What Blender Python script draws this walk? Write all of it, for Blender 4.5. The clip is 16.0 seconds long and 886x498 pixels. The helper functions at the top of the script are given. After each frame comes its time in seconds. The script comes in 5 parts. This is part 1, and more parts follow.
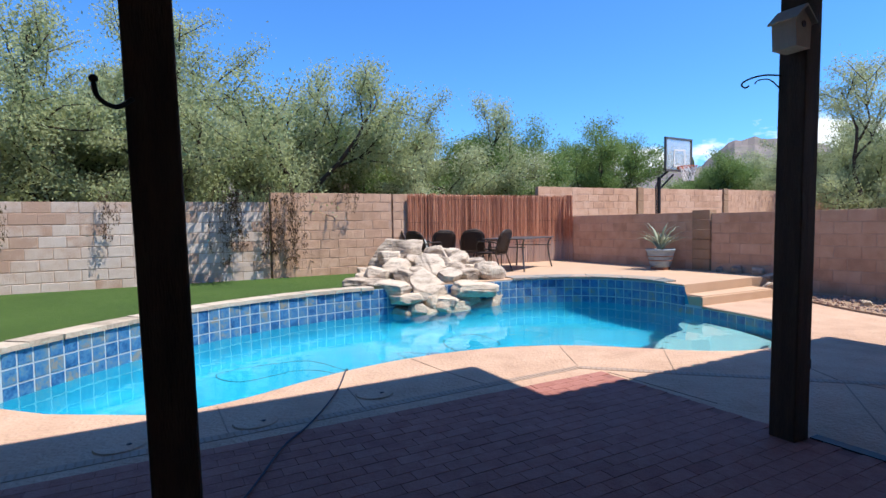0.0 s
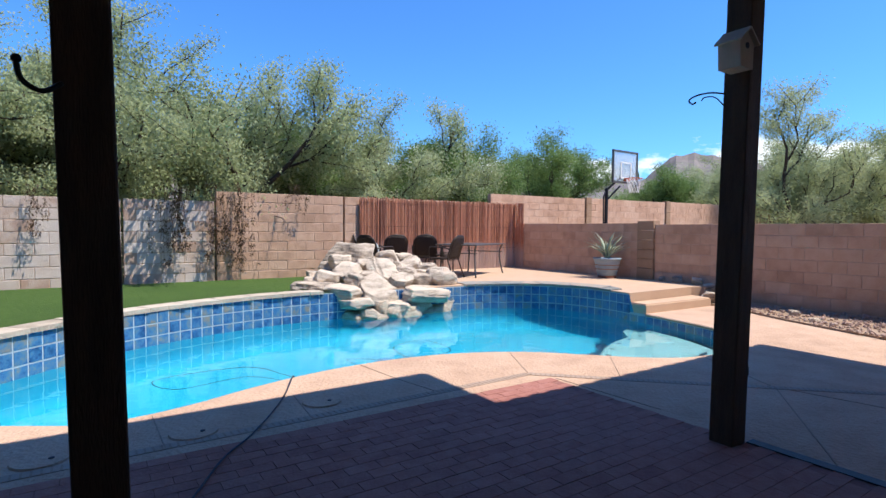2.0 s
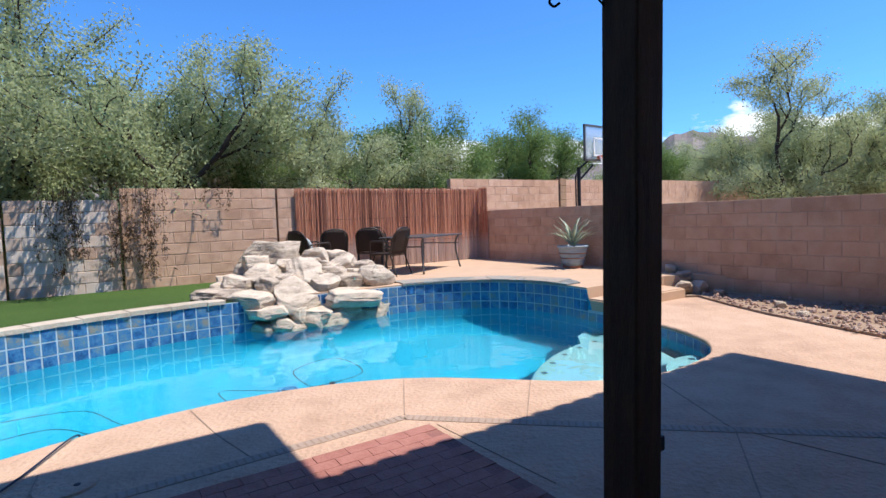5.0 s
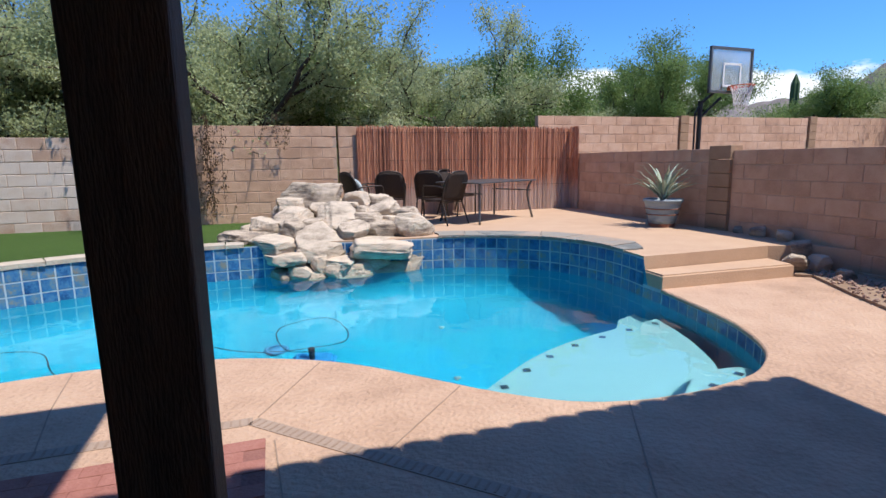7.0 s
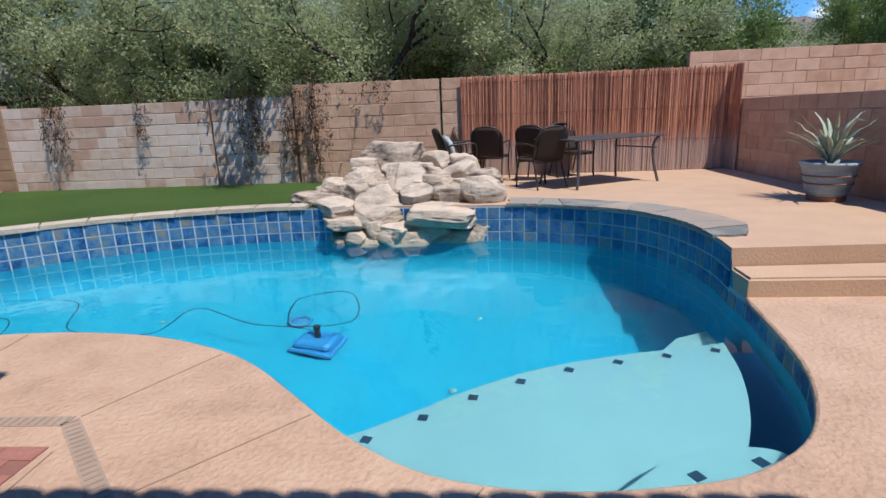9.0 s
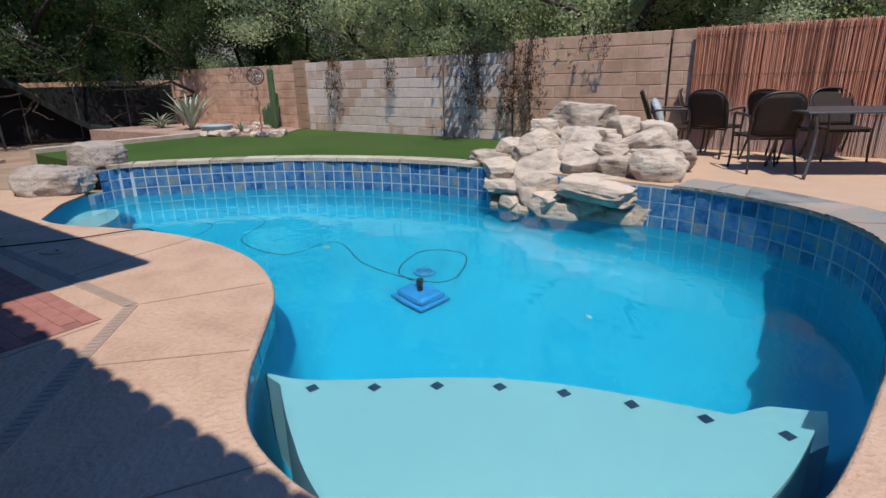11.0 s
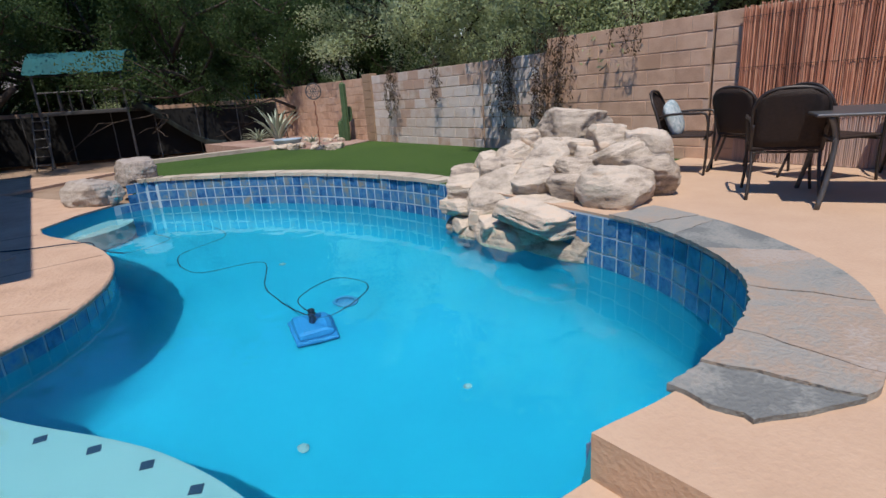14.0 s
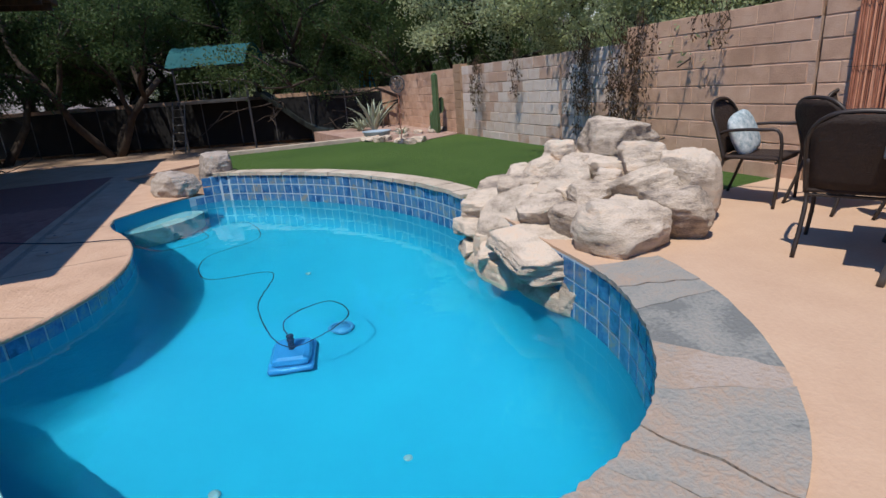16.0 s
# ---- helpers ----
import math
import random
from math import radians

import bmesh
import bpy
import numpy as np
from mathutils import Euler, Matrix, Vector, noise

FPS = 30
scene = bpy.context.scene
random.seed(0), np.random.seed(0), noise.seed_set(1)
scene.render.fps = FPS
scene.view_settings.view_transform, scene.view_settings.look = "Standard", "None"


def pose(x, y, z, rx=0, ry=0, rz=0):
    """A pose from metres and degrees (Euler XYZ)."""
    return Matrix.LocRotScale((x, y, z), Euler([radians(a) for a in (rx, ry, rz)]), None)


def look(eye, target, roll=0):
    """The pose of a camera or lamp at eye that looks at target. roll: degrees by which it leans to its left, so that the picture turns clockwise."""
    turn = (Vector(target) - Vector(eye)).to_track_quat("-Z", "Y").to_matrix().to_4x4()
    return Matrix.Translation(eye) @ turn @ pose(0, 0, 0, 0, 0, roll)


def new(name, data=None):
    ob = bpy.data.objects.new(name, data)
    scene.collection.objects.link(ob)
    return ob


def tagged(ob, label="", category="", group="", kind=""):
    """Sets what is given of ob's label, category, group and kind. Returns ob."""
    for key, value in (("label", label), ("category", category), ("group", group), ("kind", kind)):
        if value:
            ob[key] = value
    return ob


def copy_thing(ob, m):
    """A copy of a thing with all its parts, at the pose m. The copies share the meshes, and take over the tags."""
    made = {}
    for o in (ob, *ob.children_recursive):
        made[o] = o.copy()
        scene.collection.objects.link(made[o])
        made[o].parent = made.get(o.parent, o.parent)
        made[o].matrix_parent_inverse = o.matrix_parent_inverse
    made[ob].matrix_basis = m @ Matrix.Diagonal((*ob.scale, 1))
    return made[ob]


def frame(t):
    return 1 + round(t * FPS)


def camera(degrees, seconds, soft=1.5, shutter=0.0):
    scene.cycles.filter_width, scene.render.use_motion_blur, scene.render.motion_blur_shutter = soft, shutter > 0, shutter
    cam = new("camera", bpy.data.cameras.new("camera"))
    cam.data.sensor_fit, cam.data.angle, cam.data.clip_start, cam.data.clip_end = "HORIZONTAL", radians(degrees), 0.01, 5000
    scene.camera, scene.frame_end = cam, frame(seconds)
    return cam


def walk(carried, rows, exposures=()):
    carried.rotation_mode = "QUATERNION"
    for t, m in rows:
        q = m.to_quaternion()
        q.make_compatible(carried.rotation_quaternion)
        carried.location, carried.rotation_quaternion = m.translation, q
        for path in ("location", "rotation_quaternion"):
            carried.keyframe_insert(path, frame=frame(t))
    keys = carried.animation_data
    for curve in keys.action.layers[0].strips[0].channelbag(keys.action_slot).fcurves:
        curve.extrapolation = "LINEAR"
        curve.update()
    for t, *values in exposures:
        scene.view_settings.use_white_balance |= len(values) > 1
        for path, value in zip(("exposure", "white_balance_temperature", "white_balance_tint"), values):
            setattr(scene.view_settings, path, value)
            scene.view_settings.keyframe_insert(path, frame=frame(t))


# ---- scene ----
cam = camera(79.6, 16.0)
PATH = [
    (0, (-0.461, -1.073, 1.341), (-0.625, 0.918, 1.249), -1.0),
    (0.5, (-0.467, -1.048, 1.329), (-0.587, 0.947, 1.247), -0.2),
    (1, (-0.458, -1.055, 1.336), (-0.525, 0.943, 1.262), 0.1),
    (1.5, (-0.485, -1.054, 1.341), (-0.502, 0.945, 1.266), 0.5),
    (2, (-0.477, -1.026, 1.34), (-0.459, 0.972, 1.266), 0.4),
    (2.5, (-0.466, -0.989, 1.331), (-0.426, 1.009, 1.241), 0.1),
    (3, (-0.299, -0.859, 1.329), (-0.311, 1.138, 1.207), -0.4),
    (3.5, (-0.135, -0.663, 1.345), (-0.226, 1.329, 1.196), -0.2),
    (4, (0.065, -0.361, 1.358), (0.02, 1.635, 1.24), -1.1),
    (4.2, (0.182, -0.245, 1.348), (0.203, 1.753, 1.259), -2.0),
    (6.5, (1.692, 1.293, 1.383), (1.465, 3.261, 1.113), -1.6),
    (7, (2.097, 1.537, 1.39), (1.575, 3.44, 1.061), -0.8),
    (7.5, (2.419, 1.876, 1.425), (1.635, 3.682, 1.072), 0.1),
    (8, (2.79, 2.297, 1.398), (1.85, 4.02, 1.015), -0.6),
    (8.5, (3.044, 2.699, 1.412), (1.984, 4.337, 0.972), -1.6),
    (9, (3.338, 3.1, 1.418), (2.171, 4.65, 0.931), -2.3),
    (9.5, (3.651, 3.479, 1.428), (2.268, 4.822, 0.896), -1.9),
    (10, (3.85, 3.87, 1.426), (2.277, 4.994, 0.914), -0.7),
    (10.2, (3.942, 4.023, 1.426), (2.316, 5.06, 0.895), -0.6),
    (12.3, (4.379, 5.712, 1.389), (2.502, 5.991, 0.757), -3.0),
    (12.5, (4.363, 5.895, 1.4), (2.479, 6.141, 0.776), -3.2),
    (13, (4.34, 6.372, 1.37), (2.442, 6.53, 0.761), -3.9),
    (13.5, (4.2, 6.82, 1.345), (2.291, 6.942, 0.764), -4.2),
    (14, (4.098, 7.275, 1.331), (2.181, 7.379, 0.771), -3.8),
    (14.5, (3.959, 7.641, 1.313), (2.033, 7.62, 0.775), -2.9),
    (15, (3.73, 8.048, 1.321), (1.809, 7.922, 0.776), -2.7),
    (15.5, (3.628, 8.371, 1.428), (1.742, 8.069, 0.834), -3.8),
    (16, (3.408, 8.607, 1.517), (1.541, 8.205, 0.922), -4.2),
]
EXPOSURE = [(0.0, 0.86), (4.0, 0.84), (7.0, 0.58), (9.0, 0.36), (12.5, 0.24), (16.0, 0.24)]
walk(cam, [(t, look(eye, target, roll)) for t, eye, target, roll in PATH], EXPOSURE)

# ---- world, sun, exposure ----
A33 = radians(33)
CU, SU = math.cos(A33), math.sin(A33)


def W(u, v, z=0.0):
    """House axes (u along the patio, v away from the house) to the world."""
    return Vector((u * CU - v * SU, u * SU + v * CU, z))


SUN_DIR = Vector((0.50, -0.10, 1.0)).normalized()
SUN_EL = math.asin(SUN_DIR.z)
SUN_AZ = math.atan2(SUN_DIR.x, SUN_DIR.y)
world = bpy.data.worlds.new("sky")
scene.world = world
world.use_nodes = True
wn, wl = world.node_tree.nodes, world.node_tree.links
wbg = wn["Background"]
sky = wn.new("ShaderNodeTexSky")
sky.sky_type = "NISHITA"
sky.sun_disc = False
sky.sun_elevation, sky.sun_rotation = SUN_EL, SUN_AZ
sky.air_density, sky.dust_density, sky.ozone_density = 1.0, 0.2, 3.0
wtc = wn.new("ShaderNodeTexCoord")
wsep = wn.new("ShaderNodeSeparateXYZ")
wl.new(wtc.outputs["Generated"], wsep.inputs[0])
wmap = wn.new("ShaderNodeMapping")
wmap.inputs["Scale"].default_value = (3.2, 3.2, 7.5)
wmap.inputs["Location"].default_value = (1.3, 0.4, 0.0)
wl.new(wtc.outputs["Generated"], wmap.inputs[0])
wnoise = wn.new("ShaderNodeTexNoise")
wnoise.inputs["Scale"].default_value = 1.6
wnoise.inputs["Detail"].default_value = 8
wnoise.inputs["Roughness"].default_value = 0.55
wl.new(wmap.outputs[0], wnoise.inputs["Vector"])
wband = wn.new("ShaderNodeMapRange")
wband.inputs["From Min"].default_value, wband.inputs["From Max"].default_value = 0.11, 0.215
wband.inputs["To Min"].default_value, wband.inputs["To Max"].default_value = 0.13, -0.30
wl.new(wsep.outputs["Z"], wband.inputs["Value"])
wadd = wn.new("ShaderNodeMath")
wadd.operation = "ADD"
wl.new(wnoise.outputs["Fac"], wadd.inputs[0])
wl.new(wband.outputs[0], wadd.inputs[1])
wcut = wn.new("ShaderNodeMapRange")
wcut.inputs["From Min"].default_value, wcut.inputs["From Max"].default_value = 0.505, 0.585
wl.new(wadd.outputs[0], wcut.inputs["Value"])
wmix = wn.new("ShaderNodeMix")
wmix.data_type = "RGBA"
wl.new(wcut.outputs[0], wmix.inputs["Factor"])
wtint = wn.new("ShaderNodeMix")
wtint.data_type, wtint.blend_type = "RGBA", "MULTIPLY"
wtint.inputs["Factor"].default_value = 1.0
wtint.inputs[7].default_value = (0.40, 0.81, 1.30, 1)
wl.new(sky.outputs[0], wtint.inputs[6])
wl.new(wtint.outputs[2], wmix.inputs[6])
wmix.inputs[7].default_value = (7.2, 7.6, 8.2, 1)
wl.new(wmix.outputs[2], wbg.inputs["Color"])
wbg.inputs["Strength"].default_value = 0.105

sun_data = bpy.data.lights.new("sun", "SUN")
sun_data.energy, sun_data.angle, sun_data.color = 4.0, radians(0.53), (1.0, 0.94, 0.87)
sun = new("sun", sun_data)
sun.matrix_world = look(SUN_DIR * 30, (0, 0, 0))


# ---- materials ----
def mat(name, cols, scale=6.0, rough=0.85, bump=0.15, fine=60.0, metal=0.0, per=0.0, spec=0.3, stretch=(1, 1, 1), big=0.7):
    """Node material: a ramp of colours over broad noise, finer grain, bump; per: how far each piece differs."""
    m = bpy.data.materials.new(name)
    m.use_nodes = True
    n, l = m.node_tree.nodes, m.node_tree.links
    b = n["Principled BSDF"]
    geo = n.new("ShaderNodeNewGeometry")
    mp = n.new("ShaderNodeMapping")
    mp.inputs["Scale"].default_value = stretch
    l.new(geo.outputs["Position"], mp.inputs[0])
    n1 = n.new("ShaderNodeTexNoise")
    n1.inputs["Scale"].default_value, n1.inputs["Detail"].default_value = scale, 6
    n2 = n.new("ShaderNodeTexNoise")
    n2.inputs["Scale"].default_value, n2.inputs["Detail"].default_value = fine, 4
    n3 = n.new("ShaderNodeTexNoise")
    n3.inputs["Scale"].default_value, n3.inputs["Detail"].default_value = big, 3
    for x in (n1, n2, n3):
        l.new(mp.outputs[0], x.inputs["Vector"])
    s1 = n.new("ShaderNodeMath")
    s1.operation = "MULTIPLY_ADD"
    s1.inputs[1].default_value = 0.35
    l.new(n2.outputs["Fac"], s1.inputs[0])
    s2 = n.new("ShaderNodeMath")
    s2.operation = "MULTIPLY_ADD"
    s2.inputs[1].default_value = 0.5
    s2.inputs[2].default_value = -0.05
    l.new(n3.outputs["Fac"], s2.inputs[0])
    l.new(s2.outputs[0], s1.inputs[2])
    s3 = n.new("ShaderNodeMath")
    s3.operation = "MULTIPLY_ADD"
    s3.inputs[1].default_value = 0.6
    l.new(n1.outputs["Fac"], s3.inputs[0])
    s4 = n.new("ShaderNodeMath")
    s4.operation = "SUBTRACT"
    s4.inputs[1].default_value = 0.18
    l.new(s1.outputs[0], s4.inputs[0])
    l.new(s4.outputs[0], s3.inputs[2])
    out = s3
    if per:
        oi = n.new("ShaderNodeObjectInfo")
        s5 = n.new("ShaderNodeMath")
        s5.operation = "MULTIPLY_ADD"
        s5.inputs[1].default_value = per
        l.new(oi.outputs["Random"], s5.inputs[0])
        s6 = n.new("ShaderNodeMath")
        s6.operation = "SUBTRACT"
        s6.inputs[1].default_value = per / 2
        l.new(s3.outputs[0], s6.inputs[0])
        l.new(s6.outputs[0], s5.inputs[2])
        out = s5
    r = n.new("ShaderNodeValToRGB")
    e = r.color_ramp.elements
    lo, hi = 0.28, 0.72
    e[0].position, e[1].position = lo, hi
    e[0].color, e[1].color = (*cols[0], 1), (*cols[-1], 1)
    for i, c in enumerate(cols[1:-1], 1):
        k = e.new(lo + (hi - lo) * i / (len(cols) - 1))
        k.color = (*c, 1)
    l.new(out.outputs[0], r.inputs[0])
    l.new(r.outputs[0], b.inputs["Base Color"])
    b.inputs["Roughness"].default_value, b.inputs["Metallic"].default_value = rough, metal
    b.inputs["Specular IOR Level"].default_value = spec
    if bump:
        bp = n.new("ShaderNodeBump")
        bp.inputs["Strength"].default_value, bp.inputs["Distance"].default_value = bump, 0.02
        ad = n.new("ShaderNodeMath")
        ad.operation = "ADD"
        l.new(n1.outputs["Fac"], ad.inputs[0])
        l.new(n2.outputs["Fac"], ad.inputs[1])
        l.new(ad.outputs[0], bp.inputs["Height"])
        l.new(bp.outputs[0], b.inputs["Normal"])
    return m


M_DECK = mat("deck_concrete", [(0.376, 0.242, 0.166), (0.484, 0.322, 0.224), (0.538, 0.376, 0.269)], 3, 0.9, 0.85, 30)
M_STEP = mat("step_concrete", [(0.451, 0.298, 0.198), (0.523, 0.361, 0.244)], 3, 0.9, 0.25, 45)
M_BRICK = mat("paver_brick", [(0.24, 0.095, 0.075), (0.32, 0.135, 0.105), (0.38, 0.175, 0.14)], 9, 0.85, 0.3, 70, per=0.2)
M_MORTAR = mat("paver_sand", [(0.22, 0.095, 0.078), (0.29, 0.135, 0.11)], 9, 0.95, 0.4)
M_BLOCK = mat("wall_block", [(0.42, 0.255, 0.165), (0.55, 0.345, 0.23), (0.62, 0.415, 0.29)], 5, 0.95, 0.5, 90, per=0.22)
M_BLOCK_GREY = mat("weathered_block", [(0.47, 0.31, 0.225), (0.58, 0.46, 0.375), (0.63, 0.535, 0.46)], 5, 0.95, 0.5, 90, per=0.55)
M_JOINT = mat("wall_mortar", [(0.396, 0.264, 0.185), (0.581, 0.409, 0.304)], 8, 0.95, 0.4)
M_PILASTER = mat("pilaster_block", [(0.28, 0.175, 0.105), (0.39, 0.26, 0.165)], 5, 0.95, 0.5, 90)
M_PLASTER = mat("pool_plaster", [(0.004, 0.24, 0.365), (0.006, 0.27, 0.40)], 1.2, 0.7, 0.0, 12)
M_SHELF = mat("shelf_plaster", [(0.18, 0.285, 0.305), (0.21, 0.315, 0.335)], 1.5, 0.7, 0.0, 14)
M_TILE = mat("glazed_tile", [(0.015, 0.06, 0.16), (0.03, 0.11, 0.26), (0.055, 0.17, 0.33), (0.11, 0.20, 0.28), (0.24, 0.22, 0.18)], 11, 0.15, 0.06, 40, per=0.22, spec=0.5, big=7.0)
M_GROUT = mat("tile_grout", [(0.34, 0.41, 0.46), (0.46, 0.52, 0.55)], 9, 0.8, 0.1)
M_DIAMOND = mat("dark_tile", [(0.01, 0.02, 0.04), (0.03, 0.05, 0.08)], 9, 0.3, 0.0)
M_ROCK = mat("waterfall_stone", [(0.22, 0.18, 0.145), (0.47, 0.38, 0.29), (0.62, 0.52, 0.41), (0.66, 0.50, 0.36)], 6.5, 0.92, 1.0, 55, per=0.28, stretch=(1, 1, 3.2), big=2.4)
M_BOULDER = mat("grey_boulder", [(0.16, 0.13, 0.11), (0.34, 0.29, 0.25), (0.44, 0.38, 0.33)], 5, 0.92, 1.0, 34)
M_FLAG = mat("flagstone", [(0.16, 0.163, 0.152), (0.235, 0.235, 0.212), (0.275, 0.26, 0.228), (0.30, 0.262, 0.218), (0.34, 0.255, 0.190), (0.36, 0.30, 0.25)], 4.0, 0.75, 0.6, 48, per=0.5, big=2.2)
M_CAP = mat("pale_coping", [(0.30, 0.25, 0.19), (0.46, 0.38, 0.29), (0.52, 0.45, 0.36)], 5, 0.9, 0.6, 30, per=0.25)
M_TURF = mat("artificial_turf", [(0.030, 0.068, 0.010), (0.050, 0.098, 0.015), (0.070, 0.125, 0.022)], 14, 0.95, 0.8, 160)
M_GROUND = mat("desert_ground", [(0.20, 0.13, 0.085), (0.29, 0.20, 0.135), (0.36, 0.26, 0.19)], 2, 0.95, 0.6, 30)
M_GRAVEL = mat("gravel_stone", [(0.22, 0.13, 0.10), (0.36, 0.24, 0.19), (0.46, 0.36, 0.30)], 12, 0.92, 0.4, 60)
M_POST = mat("stained_post", [(0.040, 0.024, 0.016), (0.070, 0.042, 0.027), (0.100, 0.060, 0.036)], 6, 0.75, 0.4, 60, stretch=(4, 4, 0.5))
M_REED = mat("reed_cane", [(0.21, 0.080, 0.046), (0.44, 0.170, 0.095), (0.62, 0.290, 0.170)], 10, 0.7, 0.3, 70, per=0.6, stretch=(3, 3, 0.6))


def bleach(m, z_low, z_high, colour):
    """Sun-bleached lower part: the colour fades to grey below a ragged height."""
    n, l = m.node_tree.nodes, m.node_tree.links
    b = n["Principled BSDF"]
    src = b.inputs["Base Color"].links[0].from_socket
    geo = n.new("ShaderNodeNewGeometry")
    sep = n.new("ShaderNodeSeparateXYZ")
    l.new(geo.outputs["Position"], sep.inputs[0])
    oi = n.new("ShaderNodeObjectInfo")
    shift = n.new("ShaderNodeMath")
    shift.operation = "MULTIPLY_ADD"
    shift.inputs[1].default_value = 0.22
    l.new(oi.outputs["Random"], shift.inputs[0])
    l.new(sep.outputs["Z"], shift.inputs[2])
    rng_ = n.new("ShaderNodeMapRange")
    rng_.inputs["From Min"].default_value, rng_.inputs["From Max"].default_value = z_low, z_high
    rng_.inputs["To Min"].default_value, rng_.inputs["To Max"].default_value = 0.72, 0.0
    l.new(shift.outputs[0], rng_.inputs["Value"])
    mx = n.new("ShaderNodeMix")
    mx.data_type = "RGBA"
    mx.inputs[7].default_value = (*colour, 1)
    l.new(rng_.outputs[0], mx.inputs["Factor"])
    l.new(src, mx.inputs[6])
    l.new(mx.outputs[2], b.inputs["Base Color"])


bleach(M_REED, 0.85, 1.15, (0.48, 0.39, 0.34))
M_WICKER = mat("brown_wicker", [(0.022, 0.014, 0.011), (0.045, 0.028, 0.02)], 40, 0.6, 0.5, 220)
M_FRAME = mat("bronze_tube", [(0.03, 0.022, 0.018), (0.05, 0.038, 0.03)], 20, 0.45, 0.05, 100, metal=0.3, spec=0.5)
M_GREYMETAL = mat("grey_tube", [(0.10, 0.10, 0.10), (0.16, 0.155, 0.15)], 20, 0.4, 0.05, 100, metal=0.6)
M_BLACK = mat("black_metal", [(0.008, 0.008, 0.009), (0.02, 0.02, 0.021)], 15, 0.5, 0.1, 90)
M_MESH = mat("black_screen", [(0.006, 0.006, 0.006), (0.014, 0.013, 0.012)], 3, 0.9, 0.2, 90)
M_BARK = mat("tree_bark", [(0.035, 0.026, 0.02), (0.08, 0.06, 0.045)], 8, 0.95, 0.6, 50)
M_TERRA = mat("painted_pot", [(0.16, 0.24, 0.30), (0.27, 0.35, 0.41), (0.36, 0.38, 0.38)], 5, 0.6, 0.2, 40, stretch=(1, 1, 4))
M_CLAY = mat("terracotta", [(0.24, 0.10, 0.06), (0.34, 0.16, 0.10)], 6, 0.85, 0.2)
M_AGAVE = mat("agave_leaf", [(0.24, 0.30, 0.22), (0.38, 0.43, 0.32), (0.48, 0.49, 0.34)], 5, 0.6, 0.1, 40)
M_CACTUS = mat("cactus_skin", [(0.045, 0.085, 0.035), (0.09, 0.14, 0.06)], 9, 0.75, 0.3, 60)
M_WHITE = mat("white_paint", [(0.66, 0.65, 0.62), (0.78, 0.77, 0.74)], 6, 0.5, 0.05)
M_WOODPALE = mat("pale_wood", [(0.42, 0.36, 0.28), (0.56, 0.49, 0.40)], 8, 0.8, 0.3, 60, stretch=(3, 3, 0.6))
M_STUCCO = mat("house_stucco", [(0.560, 0.434, 0.322), (0.672, 0.532, 0.406)], 4, 0.95, 0.5, 80)
M_ROOFTILE = mat("roof_tile", [(0.26, 0.11, 0.07), (0.38, 0.19, 0.12)], 5, 0.85, 0.3, 40)
M_BLUE = mat("blue_plastic", [(0.02, 0.16, 0.38), (0.03, 0.21, 0.46)], 4, 0.4, 0.05)
M_CABLE = mat("dark_cable", [(0.008, 0.012, 0.03), (0.02, 0.025, 0.05)], 10, 0.5, 0.0)
# teal cloth with the shade of the trees above mixed into its colour
M_TEAL_SHADED = mat("shaded_teal_canvas", [(0.006, 0.06, 0.07), (0.012, 0.10, 0.11)], 3, 0.8, 0.2)
M_RED = mat("orange_rim", [(0.45, 0.08, 0.03), (0.55, 0.12, 0.05)], 4, 0.5, 0.0)
M_MOUNT = mat("mountain_rock", [(0.12, 0.11, 0.115), (0.20, 0.17, 0.155), (0.15, 0.15, 0.125)], 0.06, 0.98, 0.0, 0.3, big=0.01)
M_FABRIC = mat("leaf_print_fabric", [(0.06, 0.10, 0.12), (0.30, 0.36, 0.36), (0.60, 0.61, 0.58)], 22, 0.9, 0.1, 90)
M_SLIDE = mat("slide_plastic", [(0.015, 0.022, 0.02), (0.03, 0.04, 0.035)], 4, 0.5, 0.05)
M_LADDER = mat("ladder_blue", [(0.03, 0.17, 0.33), (0.05, 0.24, 0.42)], 6, 0.5, 0.0)


def leaf_mat(name, cols):
    m = mat(name, cols, 1.2, 0.6, 0.0, 9, big=0.5, spec=0.2)
    n, l = m.node_tree.nodes, m.node_tree.links
    b = n["Principled BSDF"]
    tr = n.new("ShaderNodeBsdfTranslucent")
    src = b.inputs["Base Color"].links[0].from_socket
    l.new(src, tr.inputs["Color"])
    mx = n.new("ShaderNodeMixShader")
    mx.inputs[0].default_value = 0.5
    l.new(b.outputs[0], mx.inputs[1])
    l.new(tr.outputs[0], mx.inputs[2])
    l.new(mx.outputs[0], n["Material Output"].inputs["Surface"])
    return m


M_LEAF = leaf_mat("mesquite_leaf", [(0.25, 0.30, 0.14), (0.39, 0.44, 0.23), (0.50, 0.53, 0.32)])
M_LEAF_MID = leaf_mat("green_leaf", [(0.11, 0.19, 0.06), (0.19, 0.28, 0.09), (0.28, 0.36, 0.14)])
# leaf green darkened to carry the shade of the backlit west trees
M_LEAF_SHADED = leaf_mat("shaded_leaf", [(0.034, 0.066, 0.022), (0.066, 0.108, 0.036), (0.108, 0.150, 0.055)])
M_LEAF_DRY = leaf_mat("hanging_leaf", [(0.07, 0.04, 0.025), (0.12, 0.075, 0.045), (0.14, 0.11, 0.06)])


